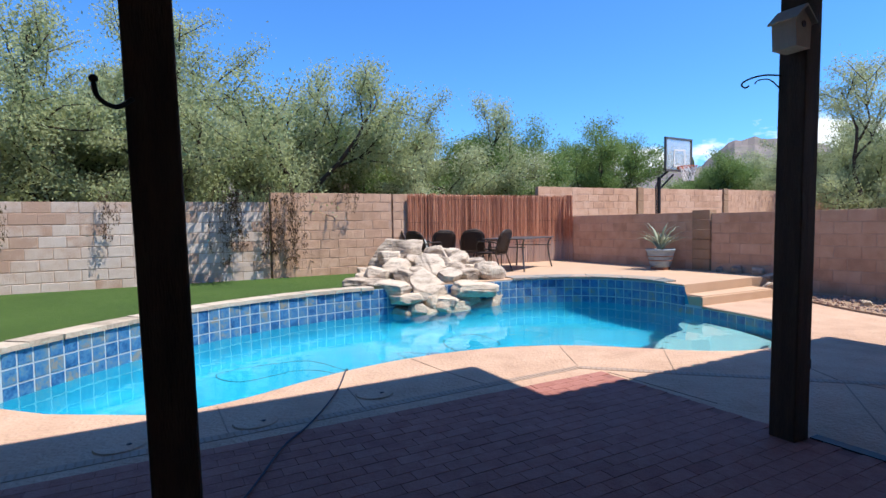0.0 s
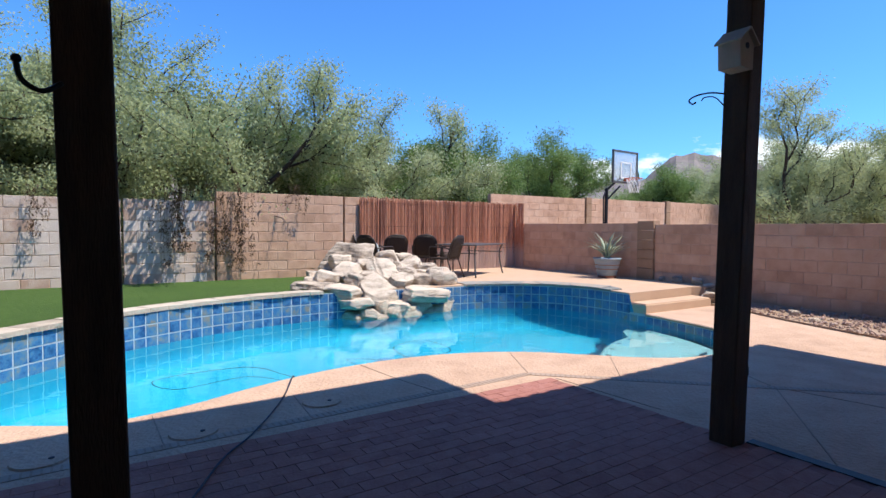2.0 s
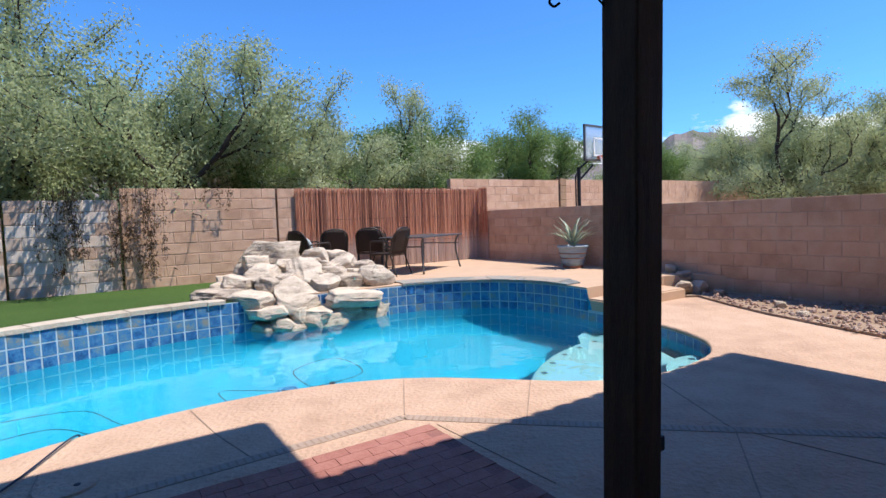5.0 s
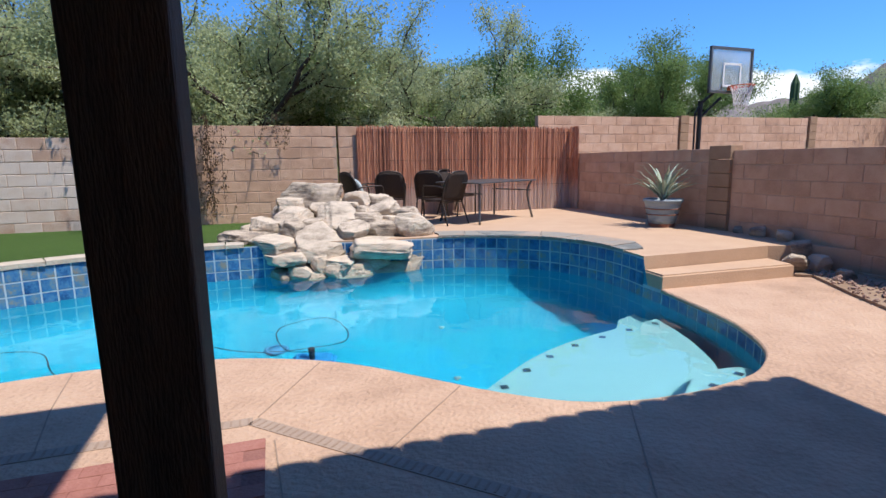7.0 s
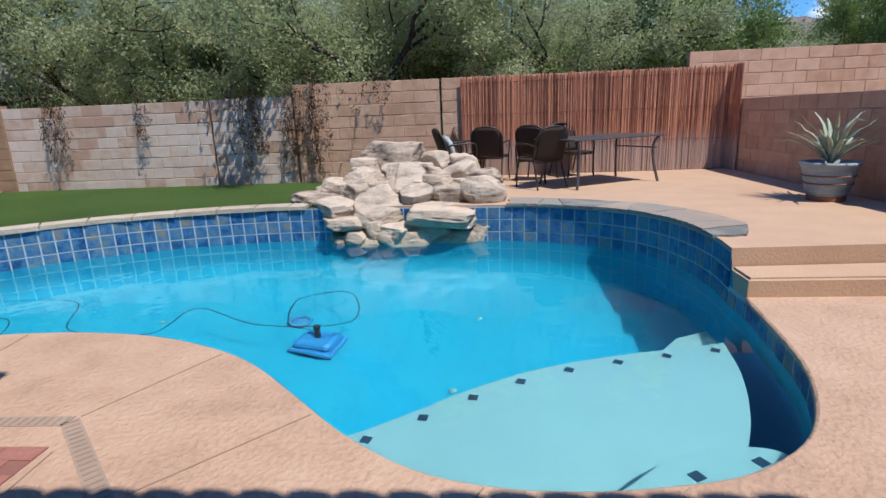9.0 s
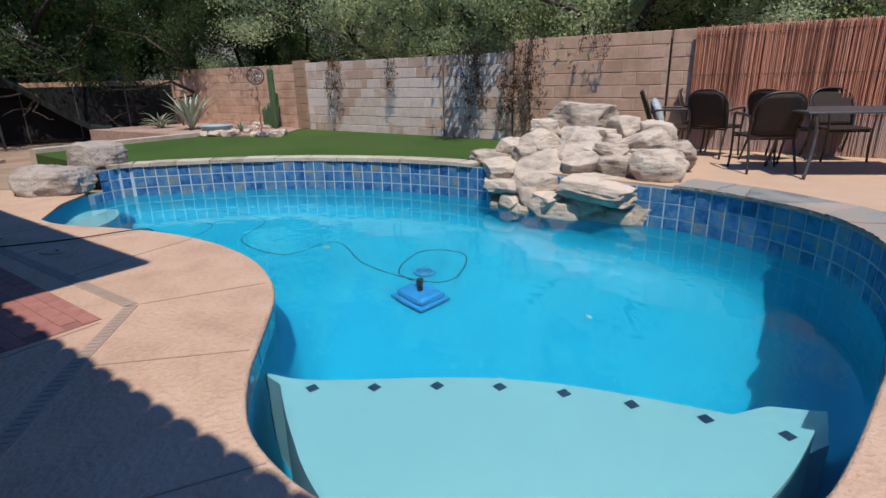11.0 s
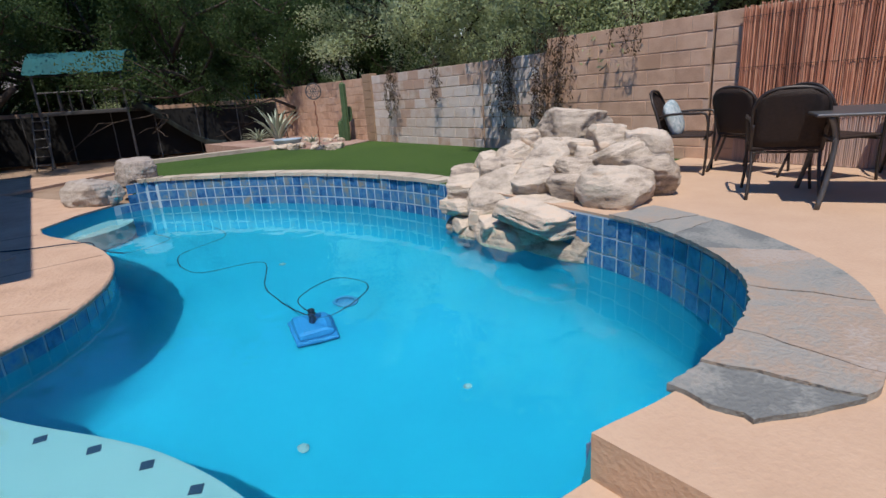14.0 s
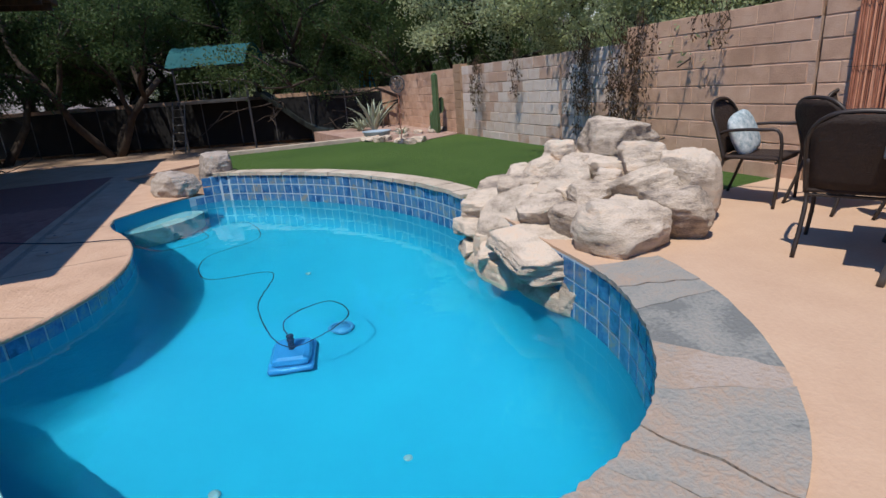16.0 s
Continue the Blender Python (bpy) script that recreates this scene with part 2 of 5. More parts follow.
def water_mat():
    m = bpy.data.materials.new("pool_water")
    m.use_nodes = True
    n, l = m.node_tree.nodes, m.node_tree.links
    b = n["Principled BSDF"]
    b.inputs["Base Color"].default_value = (0.42, 0.90, 1.0, 1)
    b.inputs["Roughness"].default_value, b.inputs["IOR"].default_value = 0.0, 1.33
    b.inputs["Transmission Weight"].default_value = 1.0
    geo = n.new("ShaderNodeNewGeometry")
    nz = n.new("ShaderNodeTexNoise")
    nz.inputs["Scale"].default_value, nz.inputs["Detail"].default_value = 1.6, 3
    l.new(geo.outputs["Position"], nz.inputs["Vector"])
    bp = n.new("ShaderNodeBump")
    bp.inputs["Strength"].default_value, bp.inputs["Distance"].default_value = 0.20, 0.05
    l.new(nz.outputs["Fac"], bp.inputs["Height"])
    l.new(bp.outputs[0], b.inputs["Normal"])
    return m


M_WATER = water_mat()


def clear_mat():
    m = bpy.data.materials.new("clear_board")
    m.use_nodes = True
    b = m.node_tree.nodes["Principled BSDF"]
    b.inputs["Base Color"].default_value = (0.75, 0.8, 0.82, 1)
    b.inputs["Roughness"].default_value = 0.25
    b.inputs["Transmission Weight"].default_value = 0.75
    b.inputs["IOR"].default_value = 1.1
    return m


M_CLEAR = clear_mat()


# ---- building helpers ----
def mesh_of(name, bm, material, smooth=False):
    me = bpy.data.meshes.new(name)
    bmesh.ops.recalc_face_normals(bm, faces=bm.faces[:])
    bm.to_mesh(me)
    bm.free()
    me.materials.append(material)
    if smooth:
        for p in me.polygons:
            p.use_smooth = True
    return me


def part(name, bm, material, parent=None, label="", smooth=False):
    ob = new(name, mesh_of(name, bm, material, smooth))
    if parent is not None:
        ob.parent = parent
    if label:
        tagged(ob, label)
    return ob


def empty(name, m, label, category, group="", kind=""):
    ob = new(name)
    ob.matrix_world = m
    return tagged(ob, label, category, group, kind)


def box(bm, x0, y0, z0, x1, y1, z1, bevel=0.0, m=None):
    r = bmesh.ops.create_cube(bm, size=1)
    vs = r["verts"]
    for v in vs:
        v.co = Vector(((x0 + x1) / 2 + v.co.x * (x1 - x0), (y0 + y1) / 2 + v.co.y * (y1 - y0), (z0 + z1) / 2 + v.co.z * (z1 - z0)))
    if bevel:
        es = list({e for v in vs for e in v.link_edges})
        q = bmesh.ops.bevel(bm, geom=es, offset=bevel, segments=2, affect="EDGES", profile=0.5)
        vs = list({v for f in q["faces"] for v in f.verts} | {v for v in vs if v.is_valid})
    if m is not None:
        bmesh.ops.transform(bm, matrix=m, verts=vs)
    return bm


def tube(bm, pts, r, sides=6, r2=None):
    pts = [Vector(p) for p in pts]
    rings = []
    k = len(pts)
    for i, p in enumerate(pts):
        d = (pts[min(i + 1, k - 1)] - pts[max(i - 1, 0)]).normalized()
        a = d.orthogonal().normalized() if i == 0 else (a - d * a.dot(d)).normalized()
        b = d.cross(a)
        rr = r if r2 is None else r + (r2 - r) * i / max(k - 1, 1)
        rings.append([bm.verts.new(p + rr * (math.cos(6.28318 * j / sides) * a + math.sin(6.28318 * j / sides) * b)) for j in range(sides)])
    for i in range(k - 1):
        for j in range(sides):
            bm.faces.new((rings[i][j], rings[i][(j + 1) % sides], rings[i + 1][(j + 1) % sides], rings[i + 1][j]))
    bm.faces.new(rings[0][::-1])
    bm.faces.new(rings[-1])
    return bm


def smooth_line(pts, n=6, closed=False):
    """Catmull-Rom through 2D or 3D points."""
    pts = [Vector(p) for p in pts]
    k = len(pts)
    out = []
    for i in range(k if closed else k - 1):
        g = (lambda q: pts[q % k]) if closed else (lambda q: pts[min(max(q, 0), k - 1)])
        p0, p1, p2, p3 = g(i - 1), g(i), g(i + 1), g(i + 2)
        for j in range(n):
            t = j / n
            out.append(0.5 * ((2 * p1) + (p2 - p0) * t + (2 * p0 - 5 * p1 + 4 * p2 - p3) * t * t + (3 * p1 - p0 - 3 * p2 + p3) * t ** 3))
    if not closed:
        out.append(pts[-1])
    return out


def slab(outline, z0, z1, holes=(), bevel=0.0):
    """A plate with the given outline and holes, from z0 up to z1."""
    bm = bmesh.new()
    edges = []
    for loop in (outline, *holes):
        vs = [bm.verts.new((p[0], p[1], z1)) for p in loop]
        edges += [bm.edges.new((vs[i], vs[(i + 1) % len(vs)])) for i in range(len(vs))]
    bmesh.ops.triangle_fill(bm, use_beauty=True, use_dissolve=False, edges=edges)
    if z1 > z0:
        r = bmesh.ops.extrude_face_region(bm, geom=bm.faces[:])
        for v in r["geom"]:
            if isinstance(v, bmesh.types.BMVert):
                v.co.z = z0
    return bm


def offset_line(pts, d):
    """The line moved d to its left."""
    out = []
    for i, p in enumerate(pts):
        a, b = pts[max(i - 1, 0)], pts[min(i + 1, len(pts) - 1)]
        t = (Vector(b) - Vector(a)).normalized()
        out.append(Vector((p[0] - t.y * d, p[1] + t.x * d)))
    return out


def march(pts, step):
    """Points and headings every step along a 2D line."""
    out, left = [], step / 2
    for a, b in zip(pts, pts[1:]):
        a, b = Vector(a), Vector(b)
        d = (b - a).length
        if d == 0:
            continue
        s = left
        while s < d:
            out.append((a + (b - a) * (s / d), math.atan2(b.y - a.y, b.x - a.x)))
            s += step
        left = s - d
    return out


# ---- ground, pool and decks ----
NEAR = smooth_line([(-2.85, 2.53), (-2.60, 2.70), (-2.34, 2.97), (-2.08, 3.34), (-1.77, 3.72), (-1.40, 4.07), (-0.93, 4.40), (-0.38, 4.65), (0.15, 4.76), (0.60, 4.76), (1.10, 4.66), (1.61, 4.55), (2.05, 4.53), (2.40, 4.63), (2.70, 4.80), (2.93, 4.98), (3.15, 5.19), (3.28, 5.40), (3.37, 5.65), (3.39, 5.95), (3.33, 6.37), (3.18, 6.80), (2.885, 7.48)], 4)
BACK = smooth_line([(2.885, 7.48), (2.715, 7.77), (2.54, 8.12), (2.25, 8.52), (1.86, 8.86), (1.43, 9.04), (0.83, 9.08), (0.20, 8.95), (-0.60, 8.55), (-1.50, 8.10), (-2.35, 7.64), (-3.07, 7.06), (-3.72, 6.30), (-4.22, 5.45), (-4.53, 4.54), (-4.70, 3.63), (-4.74, 3.15), (-4.62, 2.92), (-4.30, 2.70), (-3.70, 2.55), (-2.85, 2.53)], 4)
POOL = [p.copy() for p in NEAR[:-1]] + [p.copy() for p in BACK[:-1]]
WATER_Z, DECK_Z, FLOOR_Z = -0.155, 0.30, -1.55

ground_bm = slab([(-900, -900), (900, -900), (900, 900), (-900, 900)], -0.06, -0.06, [offset_line(POOL + POOL[:1], -0.05)[:-1]])
tagged(part("ground", ground_bm, M_GROUND), "bare tan desert earth", "ground", kind="structure")

# pool shell: walls down to a rounded floor
bm = bmesh.new()
cx, cy = -0.9, 5.6
rings = []
for f, z in ((1.0, 0.26), (1.0, -0.9), (0.97, -1.2), (0.90, -1.42), (0.78, FLOOR_Z), (0.4, FLOOR_Z - 0.1)):
    rings.append([bm.verts.new((cx + (p.x - cx) * f, cy + (p.y - cy) * f, min(z, -0.02) if (i < len(NEAR) - 1 or i > len(NEAR) + 66 or i < len(NEAR) + 3) and z > 0 else z)) for i, p in enumerate(POOL)])
for a, b in zip(rings, rings[1:]):
    for i in range(len(a)):
        j = (i + 1) % len(a)
        bm.faces.new((a[i], a[j], b[j], b[i]))
bm.faces.new(rings[-1])
bmesh.ops.triangulate(bm, faces=[f for f in bm.faces if len(f.verts) > 4])
tagged(part("pool_basin", bm, M_PLASTER, smooth=True), "light blue plastered swimming pool basin", "pool", kind="structure")

bm = slab(offset_line(POOL + POOL[:1], -0.004)[:-1], WATER_Z, WATER_Z)
water_me = mesh_of("water", bm, M_WATER)
if water_me.polygons[0].normal.z < 0:
    water_me.flip_normals()
water = tagged(new("water", water_me), "clear turquoise swimming pool water with faint ripples", "water", kind="structure")
water.visible_shadow = False

# shallow entry shelf with its row of dark diamonds
ARC = smooth_line([(1.10, 4.62), (1.29, 4.86), (1.44, 5.22), (1.58, 5.60), (1.74, 5.94), (1.95, 6.26), (2.19, 6.54), (2.44, 6.80), (2.68, 7.03), (2.80, 7.16)], 4)
EDGE = smooth_line([(2.80, 7.16), (2.98, 6.72), (3.09, 6.25), (3.12, 5.85), (3.06, 5.45), (2.85, 5.15), (2.50, 4.88), (2.1, 4.76), (1.6, 4.72), (1.22, 4.72)], 4)
SHELF_Z = -0.43
shelf = tagged(part("pool_shelf", slab([*ARC, *EDGE[1:-1]], -1.5, SHELF_Z), M_SHELF), "pale shallow entry shelf under the pool water", "pool step", kind="structure")
bm = slab([(2.62, 7.00), (2.40, 6.95), (2.45, 7.3), (2.62, 7.55), (2.8, 7.3), (2.80, 7.14)], -1.5, SHELF_Z - 0.25)
tagged(part("pool_step", bm, M_SHELF), "small pale step under the pool water", "pool step", kind="structure")
bm = slab(smooth_line([(2.68, 4.90), (2.98, 5.08), (3.20, 5.3), (3.33, 5.70), (3.24, 5.80), (3.02, 5.68), (2.86, 5.48), (2.76, 5.20)], 4, True), -0.6, -0.23)
tagged(part("pool_step", bm, M_SHELF), "small pale step under the pool water", "pool step", kind="structure")
bm = slab(smooth_line([(-4.1, 2.45), (-3.6, 2.3), (-3.1, 2.45), (-2.9, 2.75), (-3.5, 3.1), (-4.2, 3.0)], 4, True), -1.4, -0.45)
tagged(part("pool_bench", bm, M_SHELF), "pale bench under the water at the pool end", "pool step", kind="structure")
dia = bmesh.new()
box(dia, -0.03, -0.03, 0, 0.03, 0.03, 0.006)
dia_me = mesh_of("diamond_tile", dia, M_DIAMOND)
for p, h in march(offset_line(ARC, -0.09)[3:-2], 0.365):
    d = new("diamond_tile", dia_me)
    d.parent = shelf
    d.matrix_world = pose(p.x, p.y, SHELF_Z + 0.001, 0, 0, math.degrees(h) + 45)
for x, y in ((2.98, 5.40), (3.20, 5.66)):
    d = new("diamond_tile", dia_me)
    d.parent = shelf
    d.matrix_world = pose(x, y, -0.229, 0, 0, 60)

# lower deck
deck_line = [p for p in NEAR] + [(4.42, 8.43), (4.62, 8.42), (4.66, 7.6), (4.74, 6.9), (4.93, 6.1), (5.15, 5.3), (5.6, 4.2), (7.5, 3.0), (9.0, -1.0), W(4, -4)[:2], W(-14, -4)[:2], (-9.5, 0.2), (-6.6, -0.6), (-5.6, 0.9), (-4.8, 2.2), (-4.35, 2.66), (-3.7, 2.52)]
deck = tagged(part("lower_deck", slab(deck_line, -0.055, 0.0), M_DECK), "tan textured concrete pool deck", "deck", kind="structure")
lip = bmesh.new()
tube(lip, [(p.x, p.y, -0.022) for p in offset_line(NEAR, -0.005)], 0.022, 8)
tagged(part("deck_edge", lip, M_DECK, smooth=True), "rounded tan concrete pool edge", "coping", kind="structure")

# upper deck, turf and steps
up = [p for p in BACK[4:38]] + [(-2.1, 9.0), (-2.05, 10.0), W(3.6, 10.77)[:2], W(8.98, 10.77)[:2], W(8.98, 4.4)[:2], (4.75, 8.9), (4.25, 8.81)]
tagged(part("upper_deck", slab(up, -0.05, DECK_Z), M_STEP), "raised tan concrete patio by the pool", "deck", kind="structure")
turf_line = [p for p in BACK[37:67]] + [(-4.95, 2.75), (-7.44, 1.33), (-9.3, 4.0), (-8.4, 5.6), W(-4.9, 10.77)[:2], W(3.7, 10.77)[:2], (-2.05, 10.0), (-2.1, 9.0)]
tagged(part("turf", slab(turf_line, -0.05, DECK_Z - 0.02), M_TURF), "short green artificial turf lawn", "lawn", kind="structure")
step_line = [(2.885, 7.48), (4.42, 8.43), (4.25, 8.81), (2.715, 7.77)]
bm = slab(step_line, -0.05, 0.15)
bmesh.ops.bevel(bm, geom=[e for e in bm.edges if abs(e.verts[0].co.z - 0.15) < 1e-4 and abs(e.verts[1].co.z - 0.15) < 1e-4 and len(e.link_faces) == 2 and e.calc_face_angle(0) > 1], offset=0.02, segments=3, affect="EDGES")
tagged(part("deck_step", bm, M_STEP), "tan concrete step up to the patio", "step", kind="structure")

# back tile wall and single near row
tile = bmesh.new()
box(tile, -0.0695, -0.0025, -0.0695, 0.0695, 0.0025, 0.0695, 0.002)
tile_me = mesh_of("tile", tile, M_TILE)
bw = bmesh.new()
line_in = offset_line(BACK, 0.003)
for k, (a, b) in enumerate(zip(line_in[:72], line_in[1:73])):
    zt = 0.28 if 3 < k < 68 else -0.01
    vs = [bw.verts.new(q) for q in ((a.x, a.y, zt), (b.x, b.y, zt), (b.x, b.y, -0.195), (a.x, a.y, -0.195))]
    bw.faces.new(vs)
bw_ob = tagged(part("pool_wall", bw, M_GROUT), "raised pool wall faced with blue glazed tiles", "tiled wall", kind="structure")
for row in range(3):
    for p, h in march(BACK[:72], 0.156):
        z = 0.195 - row * 0.156
        if p.x > 2.5 and p.y < 7.77 and z > -0.06 or p.x < -2.8 and p.y < 2.85 and z > -0.06:
            continue
        t = new("tile", tile_me)
        t.parent = bw_ob
        t.matrix_world = pose(p.x - 0.005 * math.sin(h), p.y + 0.005 * math.cos(h), z, random.uniform(-0.4, 0.4), 0, math.degrees(h))
nw = bmesh.new()
near_in = offset_line(NEAR, 0.003)
for a, b in zip(near_in, near_in[1:]):
    nw.faces.new([nw.verts.new(q) for q in ((a.x, a.y, -0.04), (b.x, b.y, -0.04), (b.x, b.y, -0.195), (a.x, a.y, -0.195))])
nw_ob = tagged(part("near_pool_wall", nw, M_GROUT), "pool edge faced with one row of blue tiles", "tiled wall", kind="structure")
for p, h in march(NEAR, 0.156):
    t = new("tile", tile_me)
    t.parent = nw_ob
    t.matrix_world = pose(p.x - 0.005 * math.sin(h), p.y + 0.005 * math.cos(h), -0.118, 0, 0, math.degrees(h))


def strip_stones(name, label, inner, width_fn, cuts, z0, z1, material, jitter, seed):
    """Coping of separate stones along a line; cuts are positions along it from 0 to 1."""
    rng = random.Random(seed)
    host = tagged(new(name), label, "coping", kind="structure")
    n = len(inner)
    for a, b in zip(cuts, cuts[1:]):
        i0, i1 = int(a * (n - 1)), int(b * (n - 1))
        seg = inner[i0:i1 + 1]
        if len(seg) < 2:
            continue
        ja, jb = rng.uniform(-jitter, jitter), rng.uniform(-jitter, jitter)
        inn = offset_line(seg, -0.0)
        out = [q.copy() for q in offset_line(seg, -1)]
        oo = []
        for k, (q, r) in enumerate(zip(inn, out)):
            f = (i0 + k) / (n - 1)
            oo.append(q + (r - q) * width_fn(f))
        t0 = (seg[1] - seg[0]).normalized()
        inn2 = [q + (r - q).normalized() * (-0.034 + rng.uniform(-0.016, 0.016)) for q, r in zip(inn, out)]
        ring = inn2 + oo[::-1]
        c = sum((Vector(q) for q in ring), Vector((0, 0))) / len(ring)
        ring = [c + (q - c) * (1 - 0.006 / max((q - c).length, 0.05)) for q in ring]
        bm = slab(ring, z0, z1 + rng.uniform(-0.004, 0.006))
        part("stone", bm, material, host)
    return host


def flagstones(inner, cuts, z0, z1, seed):
    """Broad irregular flags along a line; each cut gives its place on the inner and on the outer edge."""
    rng = random.Random(seed)
    host = tagged(new("flagstone_coping"), "grey and rust flagstone coping of the pool wall", "coping", kind="structure")
    n = len(inner)
    edge_in = [q + (r - q) * (-0.035) for q, r in zip(inner, offset_line(inner, -1))]
    wide = [q + (r - q) * (0.47 if i > 3 else 0.26 + 0.07 * i) for i, (q, r) in enumerate(zip(inner, offset_line(inner, -1)))]

    def at(line, f):
        x = min(max(f, 0), 1) * (n - 1)
        k = min(int(x), n - 2)
        return line[k].lerp(line[k + 1], x - k)

    def joint(a, b, k):
        g = random.Random(seed * 100 + k)
        p, q = at(edge_in, a), at(wide, b)
        side = Vector((-(q - p).y, (q - p).x)).normalized()
        return [p.lerp(q, t) + side * (g.uniform(-0.02, 0.02) if 0 < t < 1 else 0) for t in (0, 0.2, 0.38, 0.55, 0.72, 0.88, 1)]

    for k in range(len(cuts) - 1):
        (a0, b0), (a1, b1) = cuts[k], cuts[k + 1]
        left, right = joint(a0, b0, k), joint(a1, b1, k + 1)
        top = [at(wide, b0 + (b1 - b0) * t / 6) + Vector((rng.uniform(-0.006, 0.006), rng.uniform(-0.006, 0.006))) for t in range(1, 6)]
        low = [at(edge_in, a1 + (a0 - a1) * t / 8) + Vector((rng.uniform(-0.008, 0.008), rng.uniform(-0.008, 0.008))) for t in range(1, 8)]
        ring = left + top + right[::-1] + low
        c = sum(ring, Vector((0, 0))) / len(ring)
        ring = [c + (q - c) * (1 - 0.006 / max((q - c).length, 0.05)) for q in ring]
        bm = slab(ring, z0, z1 + rng.uniform(-0.005, 0.010))
        part("stone", bm, M_FLAG, host)
    return host


flagstones(BACK[8:30], [(0, 0), (0.09, 0.13), (0.22, 0.19), (0.33, 0.38), (0.44, 0.41), (0.55, 0.60), (0.69, 0.64), (0.80, 0.86), (0.90, 0.90), (1, 1)], DECK_Z - 0.012, DECK_Z + 0.02, 3)
strip_stones("pale_coping", "pale stone coping between turf and pool", BACK[40:68], lambda f: 0.27, [i / 14 for i in range(15)], DECK_Z - 0.03, DECK_Z + 0.02, M_CAP, 0.05, 4)


# ---- block walls ----
blk = bmesh.new()
box(blk, -0.1975, -0.075, -0.096, 0.1975, 0.075, 0.096, 0.007)
blk_me = mesh_of("block", blk, M_BLOCK)
blk = bmesh.new()
box(blk, -0.1975, -0.075, -0.096, 0.1975, 0.075, 0.096, 0.007)
blk_grey = mesh_of("block", blk, M_BLOCK_GREY)


def block_wall(name, label, a, b, z0, z1, full=None, pieces=True):
    """A block wall from a to b (world xy of its middle line) between two heights."""
    a, b = Vector(a[:2]), Vector(b[:2])
    d = b - a
    L, h = d.length, math.degrees(math.atan2(d.y, d.x))
    base = pose(a.x, a.y, 0, 0, 0, h)
    bm = bmesh.new()
    box(bm, 0, -0.068, z0 - 0.5, L, 0.068, z1 - 0.006)
    host = part(name, bm, M_JOINT)
    host.matrix_world = base
    tagged(host, label, "block wall", kind="structure")
    full = full or blk_me
    rows = int(round((z1 - z0 + 0.25) / 0.203))
    joined = None if pieces else bmesh.new()
    for r in range(rows):
        z = z1 - 0.1015 - r * 0.203
        x = 0.2 if r % 2 == 0 else 0.0
        while x < L + 0.05:
            x0, x1 = max(x - 0.1975, 0.0), min(x + 0.1975, L)
            if x1 - x0 > 0.06:
                if joined is None:
                    ob = new("block", full)
                    ob.parent = host
                    ob.location = ((x0 + x1) / 2, random.uniform(-0.003, 0.003), z)
                    ob.scale = ((x1 - x0) / 0.395, 1, 1)
                else:
                    box(joined, x0, -0.075, z - 0.096, x1, 0.075, z + 0.096)
            x += 0.405
    if joined is not None:
        ob = part("blocks", joined, M_BLOCK, host)
        tagged(ob, kind="stuff")
    return host


def pilaster(u, v, z0, z1, w=0.2, depth=0.2, angle=33):
    p = W(u, v)
    bm = bmesh.new()
    n = int(round((z1 - z0) / 0.203)) + 1
    for i in range(n):
        box(bm, -w, -depth / 2, z1 - 0.203 * (i + 1) + 0.005, w, depth / 2, z1 - 0.203 * i - 0.003, 0.006)
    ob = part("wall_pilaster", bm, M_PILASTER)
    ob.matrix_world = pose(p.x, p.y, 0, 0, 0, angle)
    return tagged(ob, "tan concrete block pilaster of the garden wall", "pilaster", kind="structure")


BV = 10.85
block_wall("wall_back_1", "tan concrete block garden wall, shaded end", W(-10.4, BV), W(-4.95, BV), 0.2, 1.84)
block_wall("wall_back_2", "weathered grey concrete block garden wall with hanging twigs", W(-4.6, BV), W(-0.5, BV), 0.2, 1.86, blk_grey)
block_wall("wall_back_3", "weathered pinkish concrete block garden wall", W(-0.46, BV), W(1.1, BV), 0.2, 1.87, blk_grey)
block_wall("wall_back_4", "tan concrete block garden wall behind the rock fall", W(1.14, BV), W(3.84, BV), 0.2, 2.07)
block_wall("wall_back_5", "tan concrete block wall behind the reed screen", W(3.88, BV), W(8.95, BV), 0.2, 2.07)
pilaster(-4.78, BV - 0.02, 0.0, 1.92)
for u0, u1 in ((8.3, 12.1), (12.4, 16.3), (16.6, 20.4), (20.7, 24.6), (24.9, 30.0)):
    block_wall("far_wall", "distant tan concrete block wall beyond the side yard", W(u0, BV + 0.22), W(u1, BV + 0.22), 0.2, 2.34 + (u1 - 12) * 0.006, pieces=u1 < 17)
for u in (12.25, 16.45, 20.55, 24.75):
    pilaster(u, BV + 0.2, 0.0, 2.38 + (u - 12) * 0.006, 0.12)
block_wall("wall_right_1", "tan concrete block side wall in shade", W(9.06, 10.75), W(9.06, 6.72), 0.2, 1.51)
block_wall("wall_right_2", "tan concrete block side wall in shade above gravel", W(9.06, 6.30), W(9.06, -3.0), 0.0, 1.48)
pilaster(9.04, 6.5, 0.0, 1.55, 0.2, 0.22, -57)

# ---- house and patio roof ----
bm = bmesh.new()
box(bm, -14, -2.6, -0.05, 9.5, -2.4, 4.1)
house = part("house_wall", bm, M_STUCCO)
house.matrix_world = pose(0, 0, 0, 0, 0, 33)
tagged(house, "tan stucco house wall", "wall", kind="structure")
bm = bmesh.new()
box(bm, -9.0, -2.4, 3.95, 3.07, 2.14, 4.07)
for i in range(14):
    x = -8.6 + i * 0.86
    box(bm, x, -2.4, 3.79, x + 0.09, 2.09, 3.95)
roof = part("patio_roof", bm, M_POST)
roof.matrix_world = pose(0, 0, 0, 0, 0, 33)
tagged(roof, "dark wooden patio roof with beams", "ceiling", kind="structure")
